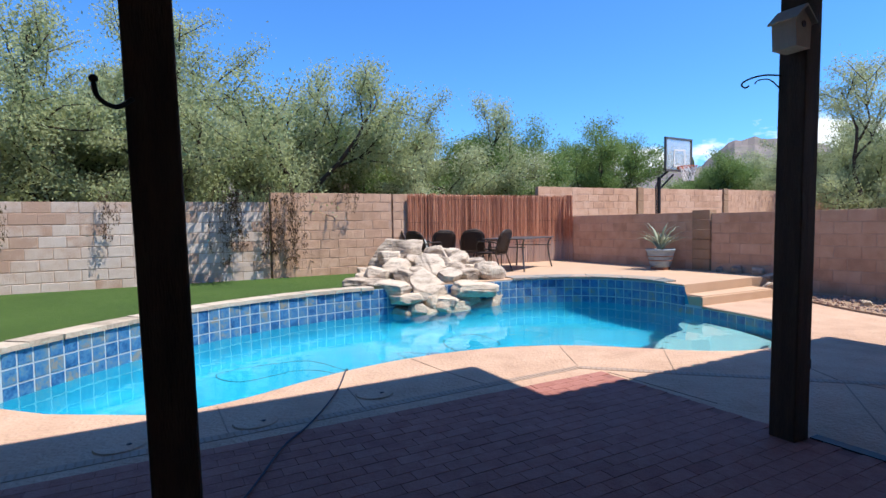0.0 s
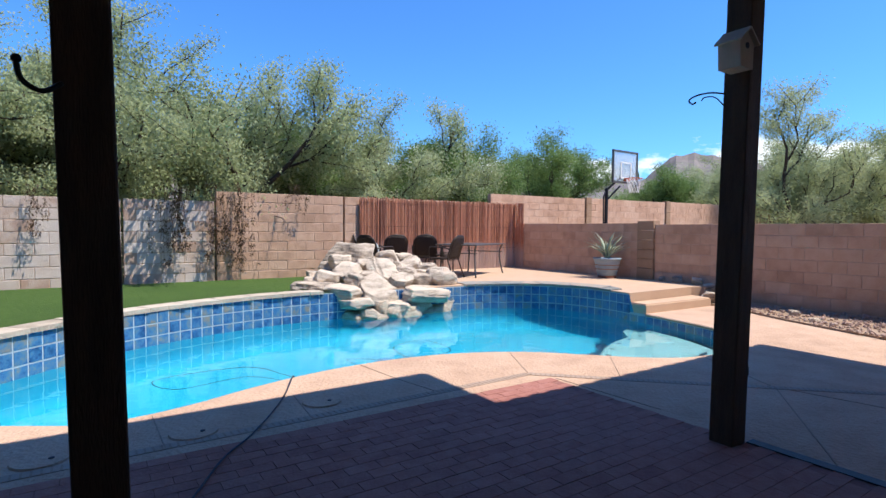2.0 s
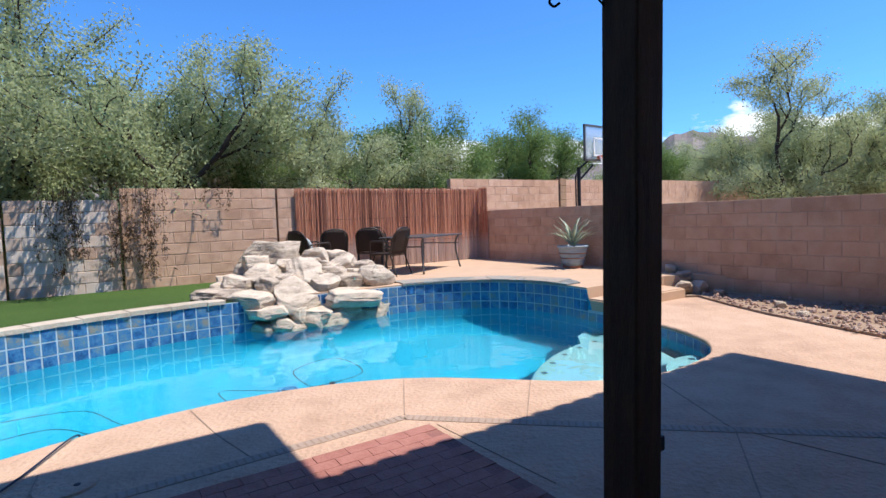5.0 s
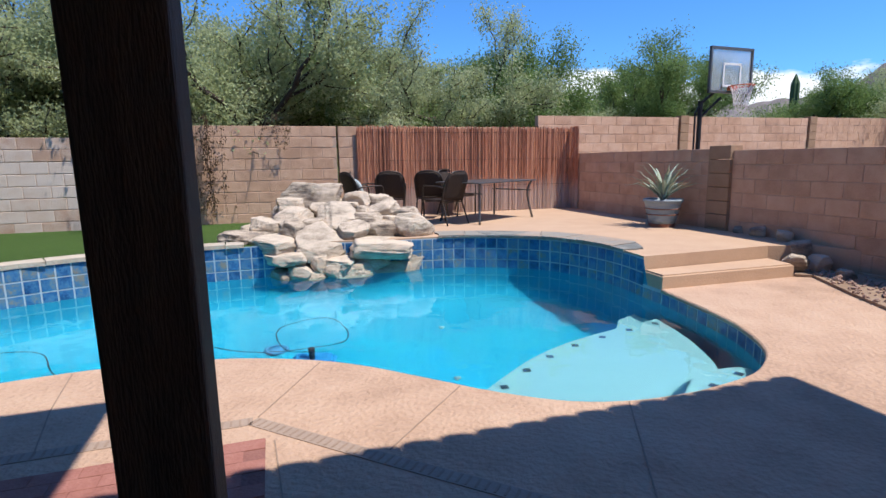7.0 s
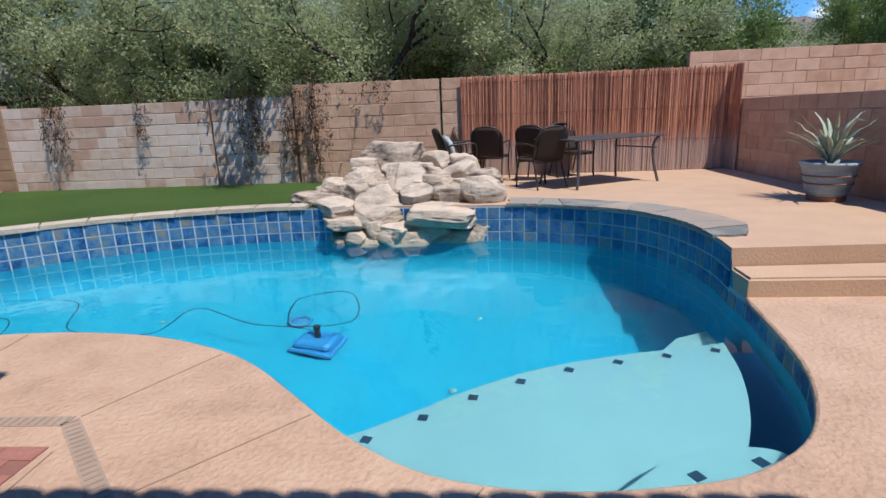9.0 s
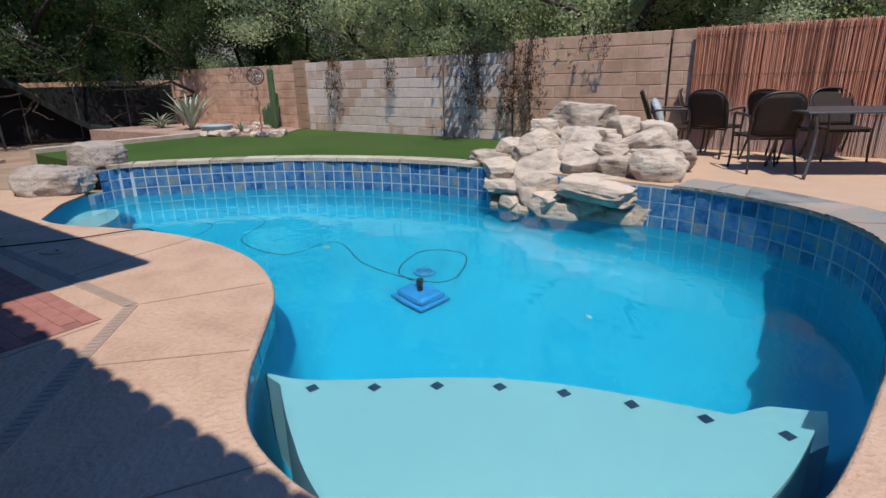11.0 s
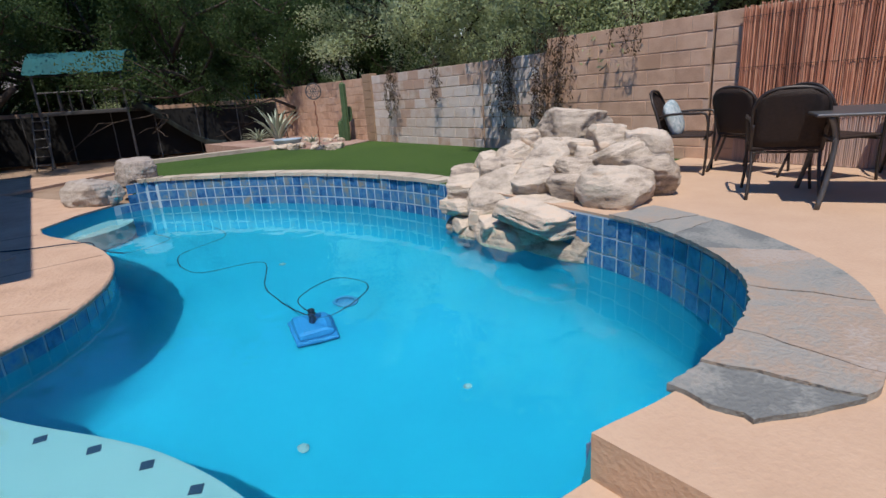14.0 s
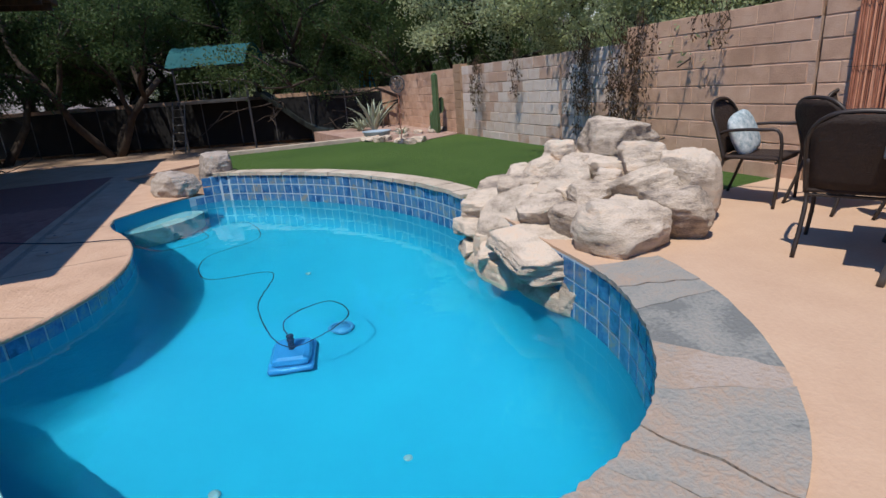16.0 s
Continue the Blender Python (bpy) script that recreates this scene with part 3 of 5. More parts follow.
bm = bmesh.new()
box(bm, 2.85, -2.4, 3.54, 6.94, 1.18, 3.60)
for i in range(21):
    x = 2.95 + i * 0.197
    tube(bm, [(x, -2.4, 3.62), (x, 1.25, 3.58)], 0.098, 8)
eave = part("house_eave", bm, M_ROOFTILE)
eave.matrix_world = pose(0, 0, 0, 0, 0, 33)
tagged(eave, "clay barrel tile roof edge", "roof", kind="structure")


def post(u, v, w, lean=0.0, tilt=0.0):
    p = W(u, v)
    bm = bmesh.new()
    box(bm, -w / 2, -w / 2, -0.01, w / 2, w / 2, 3.8 if u < 0 else 3.55, 0.008)
    ob = part("patio_post", bm, M_POST)
    ob.matrix_world = pose(p.x, p.y, 0, 0, 0, 33) @ pose(0, 0, 0, tilt, lean, 0)
    return tagged(ob, "dark-stained square wooden patio post", "post", "patio posts")


post(2.395, 1.18, 0.153, -0.2, 1.1)
post(-0.932, 1.17, 0.137, -1.2)

# ---- rocks ----
def rock_bm(sx, sy, sz, seed, flat=0.6):
    """A broken fieldstone with the given half sizes: cut planes, bedding ledges and fine roughness."""
    rng = random.Random(seed)
    big = max(sx, sy) > 0.12
    bm = bmesh.new()
    bmesh.ops.create_icosphere(bm, subdivisions=5 if big else 3, radius=1)
    planes = []
    for _ in range(7):
        n = Vector((rng.gauss(0, 1), rng.gauss(0, 1), rng.gauss(0, 0.5))).normalized()
        planes.append((n, rng.uniform(0.76, 0.98)))
    planes.append((Vector((rng.uniform(-0.14, 0.14), rng.uniform(-0.14, 0.14), 1)).normalized(), flat))
    planes.append((Vector((0, 0, -1)), flat))
    off = Vector((seed * 3.7, seed * 1.3, 0))
    for v in bm.verts:
        c = v.co.copy() * 1.3
        for n, d in planes:
            k = c.dot(n) - d
            if k > 0:
                c -= n * k * 0.90
        bed = noise.noise(Vector((c.x * 1.2, c.y * 1.2, c.z * 7)) + off)
        ledge = math.copysign(min(abs(bed) * 3, 1), bed) * 0.022
        s = noise.noise(c * 1.7 + off) * 0.08 + noise.noise(c * 4.5 + off) * 0.045 + ledge + noise.noise(c * 12 + off) * 0.018 + abs(noise.noise(c * 5 - off)) * -0.035
        v.co = c + c.normalized() * s
    for k, half in enumerate((sx, sy, sz)):
        lo, hi = min(v.co[k] for v in bm.verts), max(v.co[k] for v in bm.verts)
        for v in bm.verts:
            v.co[k] = (v.co[k] - (lo + hi) / 2) * 2 * half / (hi - lo)
    return bm


def rock(x, y, z, sx, sy, sz, rz=0, seed=1, tilt=0, lean=0, material=None, label="pale tan layered fieldstone of the pool waterfall", flat=0.6, group="waterfall stones", name="stone"):
    ob = part(name, rock_bm(sx, sy, sz, seed, flat), material or M_ROCK, None, smooth=True)
    ob.matrix_world = pose(x, y, z, tilt, lean, rz)
    return tagged(ob, label, "rock", group)


# core that carries the stones of the fall
bm = slab(smooth_line([(-2.6, 8.02), (-1.9, 7.98), (-1.1, 8.32), (-0.5, 8.78), (-0.4, 9.1), (-0.8, 9.5), (-1.7, 9.6), (-2.5, 9.2)], 4, True), -1.0, 0.16)
tagged(part("rock_core", bm, M_ROCK), "mortar core under the waterfall stones", "rock", kind="structure")
bm = slab(smooth_line([(-2.4, 8.5), (-1.6, 8.6), (-0.9, 9.0), (-0.9, 9.5), (-1.7, 9.6), (-2.4, 9.2)], 4, True), 0.15, 0.52)
tagged(part("rock_core", bm, M_ROCK), "mortar core under the waterfall stones", "rock", kind="structure")
STONES = [
    # cap, front slabs and corner block
    (-2.17, 9.16, 0.84, 0.46, 0.25, 0.22, 33, 11, 0, 0, 0.9), (-1.51, 8.27, 0.27, 0.36, 0.35, 0.13, 38, 12, 36, -6, 0.8),
    (-0.71, 8.57, 0.18, 0.45, 0.35, 0.12, 30, 13, 5, 3, 0.7), (-0.46, 9.09, 0.41, 0.31, 0.30, 0.20, 8, 14, 0, 0, 0.85),
    (-2.07, 7.96, 0.27, 0.34, 0.29, 0.095, 28, 15, 8, 0, 0.75), (-2.60, 7.98, 0.33, 0.31, 0.24, 0.09, 30, 16, 5, 0, 0.75),
    # waterline course
    (-0.63, 8.57, -0.15, 0.37, 0.15, 0.13, 36, 17, 0, 0, 0.8), (-1.11, 8.15, -0.13, 0.34, 0.18, 0.14, 22, 18, 0, 0, 0.75),
    (-1.21, 8.12, 0.00, 0.22, 0.19, 0.085, 20, 28, 6, 0, 0.75), (-0.34, 8.84, -0.03, 0.14, 0.17, 0.19, 40, 24, 0, 10, 0.8),
    (-1.84, 7.82, 0.09, 0.26, 0.19, 0.085, 15, 25, 0, 0, 0.75), (-1.66, 7.86, -0.08, 0.16, 0.14, 0.09, 20, 26, 0, 0, 0.85),
    (-1.52, 7.92, -0.16, 0.20, 0.15, 0.10, 15, 27, 0, 0, 0.75), (-1.86, 7.80, -0.15, 0.18, 0.14, 0.10, 15, 47, 0, 0, 0.75),
    (-1.42, 8.02, 0.02, 0.13, 0.12, 0.11, 40, 45, 0, 0, 0.8), (-0.90, 8.42, -0.02, 0.30, 0.18, 0.12, 30, 46, 0, 0, 0.8),
    # middle course
    (-1.50, 8.72, 0.53, 0.28, 0.27, 0.15, 35, 21, 40, 8, 0.8), (-2.11, 8.50, 0.56, 0.26, 0.22, 0.14, 20, 22, 18, -8, 0.8),
    (-2.26, 8.72, 0.74, 0.18, 0.16, 0.11, 30, 23, 0, 0, 0.85), (-1.13, 8.92, 0.55, 0.23, 0.18, 0.08, 25, 29, 0, 0, 0.75),
    (-1.08, 8.88, 0.40, 0.25, 0.19, 0.08, 25, 30, 0, 0, 0.75), (-2.42, 8.30, 0.46, 0.21, 0.18, 0.13, 40, 31, 12, 0, 0.8),
    (-1.93, 8.25, 0.42, 0.19, 0.17, 0.13, 60, 33, 15, 0, 0.8), (-2.66, 8.38, 0.38, 0.19, 0.17, 0.11, 10, 32, 0, 0, 0.8),
    (-1.76, 8.50, 0.46, 0.17, 0.16, 0.13, 15, 48, 20, 0, 0.85), (-1.16, 8.56, 0.36, 0.22, 0.20, 0.15, 20, 41, 20, 0, 0.85),
    (-0.86, 8.84, 0.36, 0.30, 0.20, 0.14, 30, 53, 0, 0, 0.8), (-1.30, 8.76, 0.47, 0.13, 0.12, 0.11, 80, 49, 0, 0, 0.85),
    # upper and rear stones
    (-1.46, 9.36, 0.74, 0.20, 0.19, 0.17, 30, 19, 0, 0, 0.85), (-1.06, 9.28, 0.60, 0.33, 0.17, 0.12, 48, 20, 0, -24, 0.75),
    (-1.85, 8.86, 0.66, 0.16, 0.14, 0.11, 70, 37, 0, 0, 0.85), (-1.52, 9.06, 0.66, 0.20, 0.16, 0.12, 30, 50, 0, 0, 0.8),
    (-1.28, 9.06, 0.62, 0.14, 0.13, 0.10, 10, 38, 0, 0, 0.85), (-1.68, 8.97, 0.70, 0.12, 0.11, 0.08, 10, 42, 0, 0, 0.85),
    (-0.72, 9.52, 0.46, 0.23, 0.22, 0.19, 10, 35, 0, 0, 0.9), (-1.22, 9.72, 0.55, 0.21, 0.24, 0.28, 70, 36, 0, 0, 0.9),
    (-0.86, 9.18, 0.44, 0.20, 0.16, 0.12, 20, 34, 0, 0, 0.8), (-1.80, 9.50, 0.54, 0.30, 0.22, 0.24, 20, 40, 0, 0, 0.85),
    (-2.46, 8.98, 0.52, 0.24, 0.20, 0.20, 20, 39, 0, 0, 0.85), (-2.62, 8.66, 0.42, 0.22, 0.18, 0.14, 20, 43, 0, 0, 0.85),
    (-2.36, 9.40, 0.50, 0.26, 0.20, 0.22, 40, 44, 0, 0, 0.85),
]
for x, y, z, sx, sy, sz, rz, seed, tl, ln, fl in STONES:
    rock(x, y, z, sx * 1.16, sy * 1.16, sz * 1.14, rz, seed, tl, ln, flat=fl)
rock(-4.62, 2.22, 0.16, 0.55, 0.32, 0.24, 60, 51, label="large grey boulder at the pool end", material=M_BOULDER, flat=0.8, group="pool boulders", name="boulder")
rock(-5.12, 2.75, 0.40, 0.48, 0.32, 0.24, 62, 52, label="grey boulder resting on the turf edge", material=M_BOULDER, flat=0.75, group="pool boulders", name="boulder")


# ---- brick patio, joints and drains ----
def uv_of(x, y):
    return x * CU + y * SU, -x * SU + y * CU


bm = slab([W(2.485, 2.825)[:2], W(-6.5, 2.825)[:2], W(-6.5, -2.39)[:2], W(2.485, -2.39)[:2]], -0.05, 0.003)
pav = tagged(part("brick_patio", bm, M_MORTAR), "dark red brick paver patio", "paving", kind="structure")
brk = bmesh.new()
box(brk, -0.0985, -0.0485, 0, 0.0985, 0.0485, 0.007, 0.002)
brk_me = mesh_of("brick", brk, M_BRICK)
rest = bmesh.new()
n_b = 0
for i in range(-14, 12):
    for j in range(26):
        cu_, cv_ = 2.485 - 0.1 - (11 - i) * 0.2, 2.825 - 0.05 - j * 0.1 
        if j % 2:
            cu_ -= 0.1
        if not -3.0 < cu_ < 2.45 or cv_ < -2.3:
            continue
        near = cv_ > 0.9 and cu_ > -1.9
        if near and n_b < 340:
            p = W(cu_, cv_)
            b = new("brick", brk_me)
            b.parent = pav
            b.matrix_world = pose(p.x, p.y, 0.001 + random.uniform(-0.001, 0.001), random.uniform(-0.25, 0.25), 0, 33)
            n_b += 1
        else:
            m = Matrix.Translation(W(cu_, cv_)) @ Matrix.Rotation(A33, 4, "Z")
            box(rest, -0.0985, -0.0485, 0.002, 0.0985, 0.0485, 0.0075, 0, m)
tagged(part("bricks", rest, M_BRICK, pav), kind="stuff")


M_DARKJOINT = mat("joint_filler", [(0.27, 0.19, 0.14), (0.35, 0.25, 0.185)], 8, 0.9, 0.1)


def ribbon(name, pts, width, z, material, label, category):
    a, b = offset_line([Vector(p) for p in pts], width / 2), offset_line([Vector(p) for p in pts], -width / 2)
    bm = slab(a + b[::-1], 0.0, z)
    return tagged(part(name, bm, material), label, category, kind="structure")


for pts in ([(0.31, 4.74), (0.37, 3.92)], [(1.36, 4.58), (1.2, 3.78)], [(-1.23, 4.16), (-0.85, 3.7), (-0.49, 3.33)], [(-2.5, 2.72), (-2.12, 2.16)], [(-1.63, 3.2), (-1.39, 2.75)], [(2.36, 4.60), (2.42, 3.5)], [(2.42, 3.45), (1.75, 1.78)], [(2.42, 3.5), (4.6, 1.2)], [(0.60, 3.72), (1.2, 2.9)]):
    ribbon("control_joint", pts, 0.007, 0.004, M_DARKJOINT, "dark joint in the concrete deck", "joint")
M_SLOT = M_DARKJOINT
for pts in ([(-6.2, -0.55), (0.37, 3.87)], [(0.37, 3.87), (1.19, 3.70), (4.6, 3.05)]):
    dr = ribbon("deck_drain", pts, 0.085, 0.004, mat("drain_strip", [(0.30, 0.22, 0.17), (0.40, 0.30, 0.23)], 8, 0.7, 0.2), "beige slotted deck drain strip", "drain")
    sl = bmesh.new()
    for p, h in march([Vector(q) for q in pts], 0.045):
        box(sl, -0.006, -0.032, 0.0045, 0.006, 0.032, 0.0065, 0, pose(p.x, p.y, 0, 0, 0, math.degrees(h)))
    tagged(part("slots", sl, M_SLOT, dr), kind="stuff")
for x, y in ((-2.07, 2.42), (-1.37, 3.05), (-2.75, 2.0)):
    bm = bmesh.new()
    bmesh.ops.create_cone(bm, cap_ends=True, segments=32, radius1=0.15, radius2=0.145, depth=0.012)
    lid = part("skimmer_lid", bm, M_DECK)
    lid.matrix_world = pose(x, y, 0.006)
    tagged(lid, "round beige skimmer lid in the deck", "lid", "deck lids")
    bm = bmesh.new()
    bmesh.ops.create_cone(bm, cap_ends=True, segments=12, radius1=0.016, radius2=0.016, depth=0.004)
    f = part("finger_hole", bm, M_CABLE, lid)
    f.location = (0.06, 0, 0.008)

# cable from the patio into the pool, and the cleaner
bm = bmesh.new()
tube(bm, smooth_line([(-1.45, -0.6, 0.02), (-1.62, 0.9, 0.02), (-1.67, 1.57, 0.02), (-1.70, 2.0, 0.02), (-1.66, 2.38, 0.02), (-1.68, 3.06, 0.015), (-1.77, 3.70, 0.02), (-1.80, 3.80, -0.08), (-1.9, 4.1, -0.165), (-2.4, 4.3, -0.17), (-2.9, 3.9, -0.2), (-3.3, 4.3, -0.3), (-2.6, 4.9, -0.4), (-1.9, 4.6, -0.5), (-1.3, 5.0, -0.6), (-1.6, 5.6, -0.7), (-0.9, 5.8, -0.9), (-0.3, 6.4, -1.0), (-0.7, 6.8, -0.8), (-1.1, 6.45, -0.9), (-0.85, 6.1, -1.1), (-0.62, 6.25, -1.25)], 8), 0.0065, 6)
tagged(part("cleaner_cable", bm, M_CABLE, smooth=True), "dark blue pool cleaner cable lying into the water", "cable")
cl = empty("pool_cleaner", pose(-0.62, 6.25, FLOOR_Z - 0.06, 0, 0, 20), "blue robotic pool cleaner on the pool floor", "pool cleaner")
cl.scale = (0.88, 0.88, 0.95)
bm = bmesh.new()
box(bm, -0.24, -0.2, 0.05, 0.24, 0.2, 0.2, 0.07)
part("body", bm, M_BLUE, cl)
bm = bmesh.new()
box(bm, -0.27, -0.23, 0.0, 0.27, 0.23, 0.07, 0.025)
part("skirt", bm, M_BLUE, cl)
bm = bmesh.new()
tube(bm, [(0, 0, 0.2), (0, 0, 0.34)], 0.035, 10)
part("swivel", bm, M_CABLE, cl)
for z in (0.38, 0.46):
    bm = bmesh.new()
    bmesh.ops.create_icosphere(bm, subdivisions=2, radius=0.045, matrix=Matrix.Translation((0, 0, z)))
    part("float", bm, M_CABLE, cl, smooth=True)
bm = bmesh.new()
lid_ring = [(0.11 * math.cos(a * 0.2618), 0.11 * math.sin(a * 0.2618), 0.02) for a in range(25)]
tube(bm, lid_ring, 0.022, 6)
bmesh.ops.create_cone(bm, cap_ends=True, segments=24, radius1=0.10, radius2=0.09, depth=0.03)
drain = part("main_drain", bm, M_LADDER, None, smooth=True)
drain.matrix_world = pose(-1.2, 6.5, FLOOR_Z - 0.075)
tagged(drain, "round blue drain cover on the pool floor", "drain")
for x, y in ((0.9, 6.4), (0.4, 7.6), (-2.4, 5.6)):
    bm = bmesh.new()
    bmesh.ops.create_cone(bm, cap_ends=True, segments=24, radius1=0.04, radius2=0.02, depth=0.02)
    c = part("return_fitting", bm, M_SHELF)
    c.matrix_world = pose(x, y, FLOOR_Z - 0.05)
    tagged(c, "small round white fitting in the pool floor", "fitting", "pool fittings")

# ---- reed screen ----
rs = empty("reed_screen", pose(0, 0, 0), "reddish-brown reed screen tied along the block wall", "reed screen")
cane = bmesh.new()
tube(cane, [(0, 0, 0), (0.002, 0, 0.6), (-0.002, 0, 1.2), (0, 0, 1.75)], 0.0095, 5)
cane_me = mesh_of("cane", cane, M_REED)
k = 0
back = bmesh.new()
for i in range(250):
    u = 4.24 + i * 0.01892
    p = W(u, 10.70 + random.uniform(-0.012, 0.012))
    c = new("cane", cane_me)
    c.parent = rs
    c.matrix_world = pose(p.x, p.y, DECK_Z + random.uniform(0, 0.01), random.uniform(-0.3, 0.3), random.uniform(-0.3, 0.3), random.uniform(0, 360)) @ Matrix.Diagonal((random.uniform(0.8, 1.25), random.uniform(0.8, 1.25), random.uniform(0.985, 1.02), 1))
for z in (0.55, 1.1, 1.65):
    bm = bmesh.new()
    tube(bm, [W(4.2, 10.685, DECK_Z + z), W(8.98, 10.685, DECK_Z + z)], 0.003, 4)
    part("wire", bm, M_BLACK, rs)
bm = bmesh.new()
box(bm, 4.22, 10.72, DECK_Z, 8.97, 10.735, DECK_Z + 1.72)
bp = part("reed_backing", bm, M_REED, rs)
bp.matrix_world = pose(0, 0, 0, 0, 0, 33)
bm = bmesh.new()
for i in range(16):
    tube(bm, [W(8.96 - random.random() * 0.03, 10.66 - i * 0.019, DECK_Z), W(8.96 - random.random() * 0.03, 10.66 - i * 0.019, DECK_Z + 1.76 + random.random() * 0.03)], 0.0095, 5)
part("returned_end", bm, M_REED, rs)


# ---- furniture ----
def chair(m, label):
    c = empty("patio_chair", m, label, "chair", "patio chairs")
    for sx in (-1, 1):
        bm = bmesh.new()
        tube(bm, smooth_line([(sx * 0.27, 0.24, 0), (sx * 0.25, 0.25, 0.25), (sx * 0.27, 0.24, 0.62), (sx * 0.28, 0.1, 0.66), (sx * 0.27, -0.15, 0.65), (sx * 0.25, -0.24, 0.62)], 4), 0.014, 7)
        part("arm", bm, M_FRAME, c, smooth=True)
        bm = bmesh.new()
        tube(bm, smooth_line([(sx * 0.26, -0.34, 0), (sx * 0.24, -0.24, 0.28), (sx * 0.245, -0.2, 0.42), (sx * 0.25, -0.27, 0.62)], 4), 0.014, 7)
        part("leg", bm, M_FRAME, c, smooth=True)
    bm = bmesh.new()
    tube(bm, smooth_line([(-0.25, -0.2, 0.40), (-0.26, -0.26, 0.62), (-0.25, -0.32, 0.78), (-0.16, -0.36, 0.88), (0, -0.37, 0.905), (0.16, -0.36, 0.88), (0.25, -0.32, 0.78), (0.26, -0.26, 0.62), (0.25, -0.2, 0.40)], 5), 0.016, 7)
    part("back_frame", bm, M_FRAME, c, smooth=True)
    bm = bmesh.new()
    g = []
    for i in range(9):
        z = 0.43 + 0.46 * i / 8
        w = 0.245 if z < 0.76 else 0.245 * math.sqrt(max(0.05, 1 - ((z - 0.76) / 0.145) ** 2))
        row = []
        for j in range(9):
            x = -w + 2 * w * j / 8
            y = -0.2 - (z - 0.42) * 0.36 - 0.035 * (1 - (x / 0.26) ** 2)
            row.append(bm.verts.new((x, y, z)))
        g.append(row)
    for i in range(8):
        for j in range(8):
            bm.faces.new((g[i][j], g[i][j + 1], g[i + 1][j + 1], g[i + 1][j]))
    r = bmesh.ops.extrude_face_region(bm, geom=bm.faces[:])
    bmesh.ops.translate(bm, verts=[v for v in r["geom"] if isinstance(v, bmesh.types.BMVert)], vec=(0, 0.012, 0))
    part("backrest", bm, M_WICKER, c, smooth=True)
    bm = bmesh.new()
    box(bm, -0.25, -0.22, 0.40, 0.25, 0.25, 0.43, 0.012)
    part("seat", bm, M_WICKER, c)
    for y in (-0.2, 0.22):
        bm = bmesh.new()
        tube(bm, [(-0.25, y, 0.385), (0.25, y, 0.385)], 0.012, 6)
        part("rail", bm, M_FRAME, c)
    return c


def face(x, y, deg):
    return pose(x, y, DECK_Z, 0, 0, deg - 90)


c0 = chair(face(-0.33, 10.50, 150), "dark brown woven patio chair standing with its back to the pool")
copy_thing(c0, face(-1.50, 11.00, 108))
copy_thing(c0, face(-1.80, 10.42, 52))
tagged(copy_thing(c0, face(-2.1, 11.45, 10)), "dark brown woven patio chair against the block wall")
copy_thing(c0, face(-0.45, 12.0, 330))
copy_thing(c0, face(-0.80, 11.35, 95))
pil = bmesh.new()
bmesh.ops.create_uvsphere(pil, u_segments=20, v_segments=12, radius=1)
for v in pil.verts:
    x, y, z = v.co
    e = 0.55
    v.co = Vector((0.20 * math.copysign(abs(x) ** e, x), 0.07 * y * (1 - 0.3 * abs(x * z)), 0.20 * math.copysign(abs(z) ** e, z)))
pl = part("pillow", pil, M_FABRIC, None, smooth=True)
pl.matrix_world = face(-1.80, 10.42, 52) @ pose(0, -0.14, 0.60, 20, 12, 0)
tagged(pl, "white cushion with dark leaf print leaning on a chair", "pillow")

tb = empty("patio_table", pose(0.30, 11.25, DECK_Z, 0, 0, 61.5), "grey metal outdoor table with slatted glass-grey top", "table")
bm = bmesh.new()
box(bm, -0.86, -0.50, 0.69, 0.86, 0.50, 0.715, 0.01)
part("tabletop", bm, M_GREYMETAL, tb)
for sx in (-1, 1):
    bm = bmesh.new()
    tube(bm, [(sx * 0.72, -0.46, 0.52), (sx * 0.72, 0.46, 0.52)], 0.012, 6)
    part("stretcher", bm, M_GREYMETAL, tb)
    for sy in (-1, 1):
        bm = bmesh.new()
        tube(bm, smooth_line([(sx * 0.78, sy * 0.46, 0), (sx * 0.72, sy * 0.41, 0.3), (sx * 0.71, sy * 0.40, 0.55), (sx * 0.76, sy * 0.45, 0.69)], 4), 0.02, 8)
        part("leg", bm, M_GREYMETAL, tb, smooth=True)

# ---- pot with agave ----
def lathe(bm, prof, seg=32):
    rings = [[bm.verts.new((r * math.cos(6.28318 * j / seg), r * math.sin(6.28318 * j / seg), z)) for j in range(seg)] for r, z in prof]
    for a, b in zip(rings, rings[1:]):
        for j in range(seg):
            bm.faces.new((a[j], a[(j + 1) % seg], b[(j + 1) % seg], b[j]))
    bm.faces.new(rings[0][::-1])
    bm.faces.new(rings[-1])
    return bm


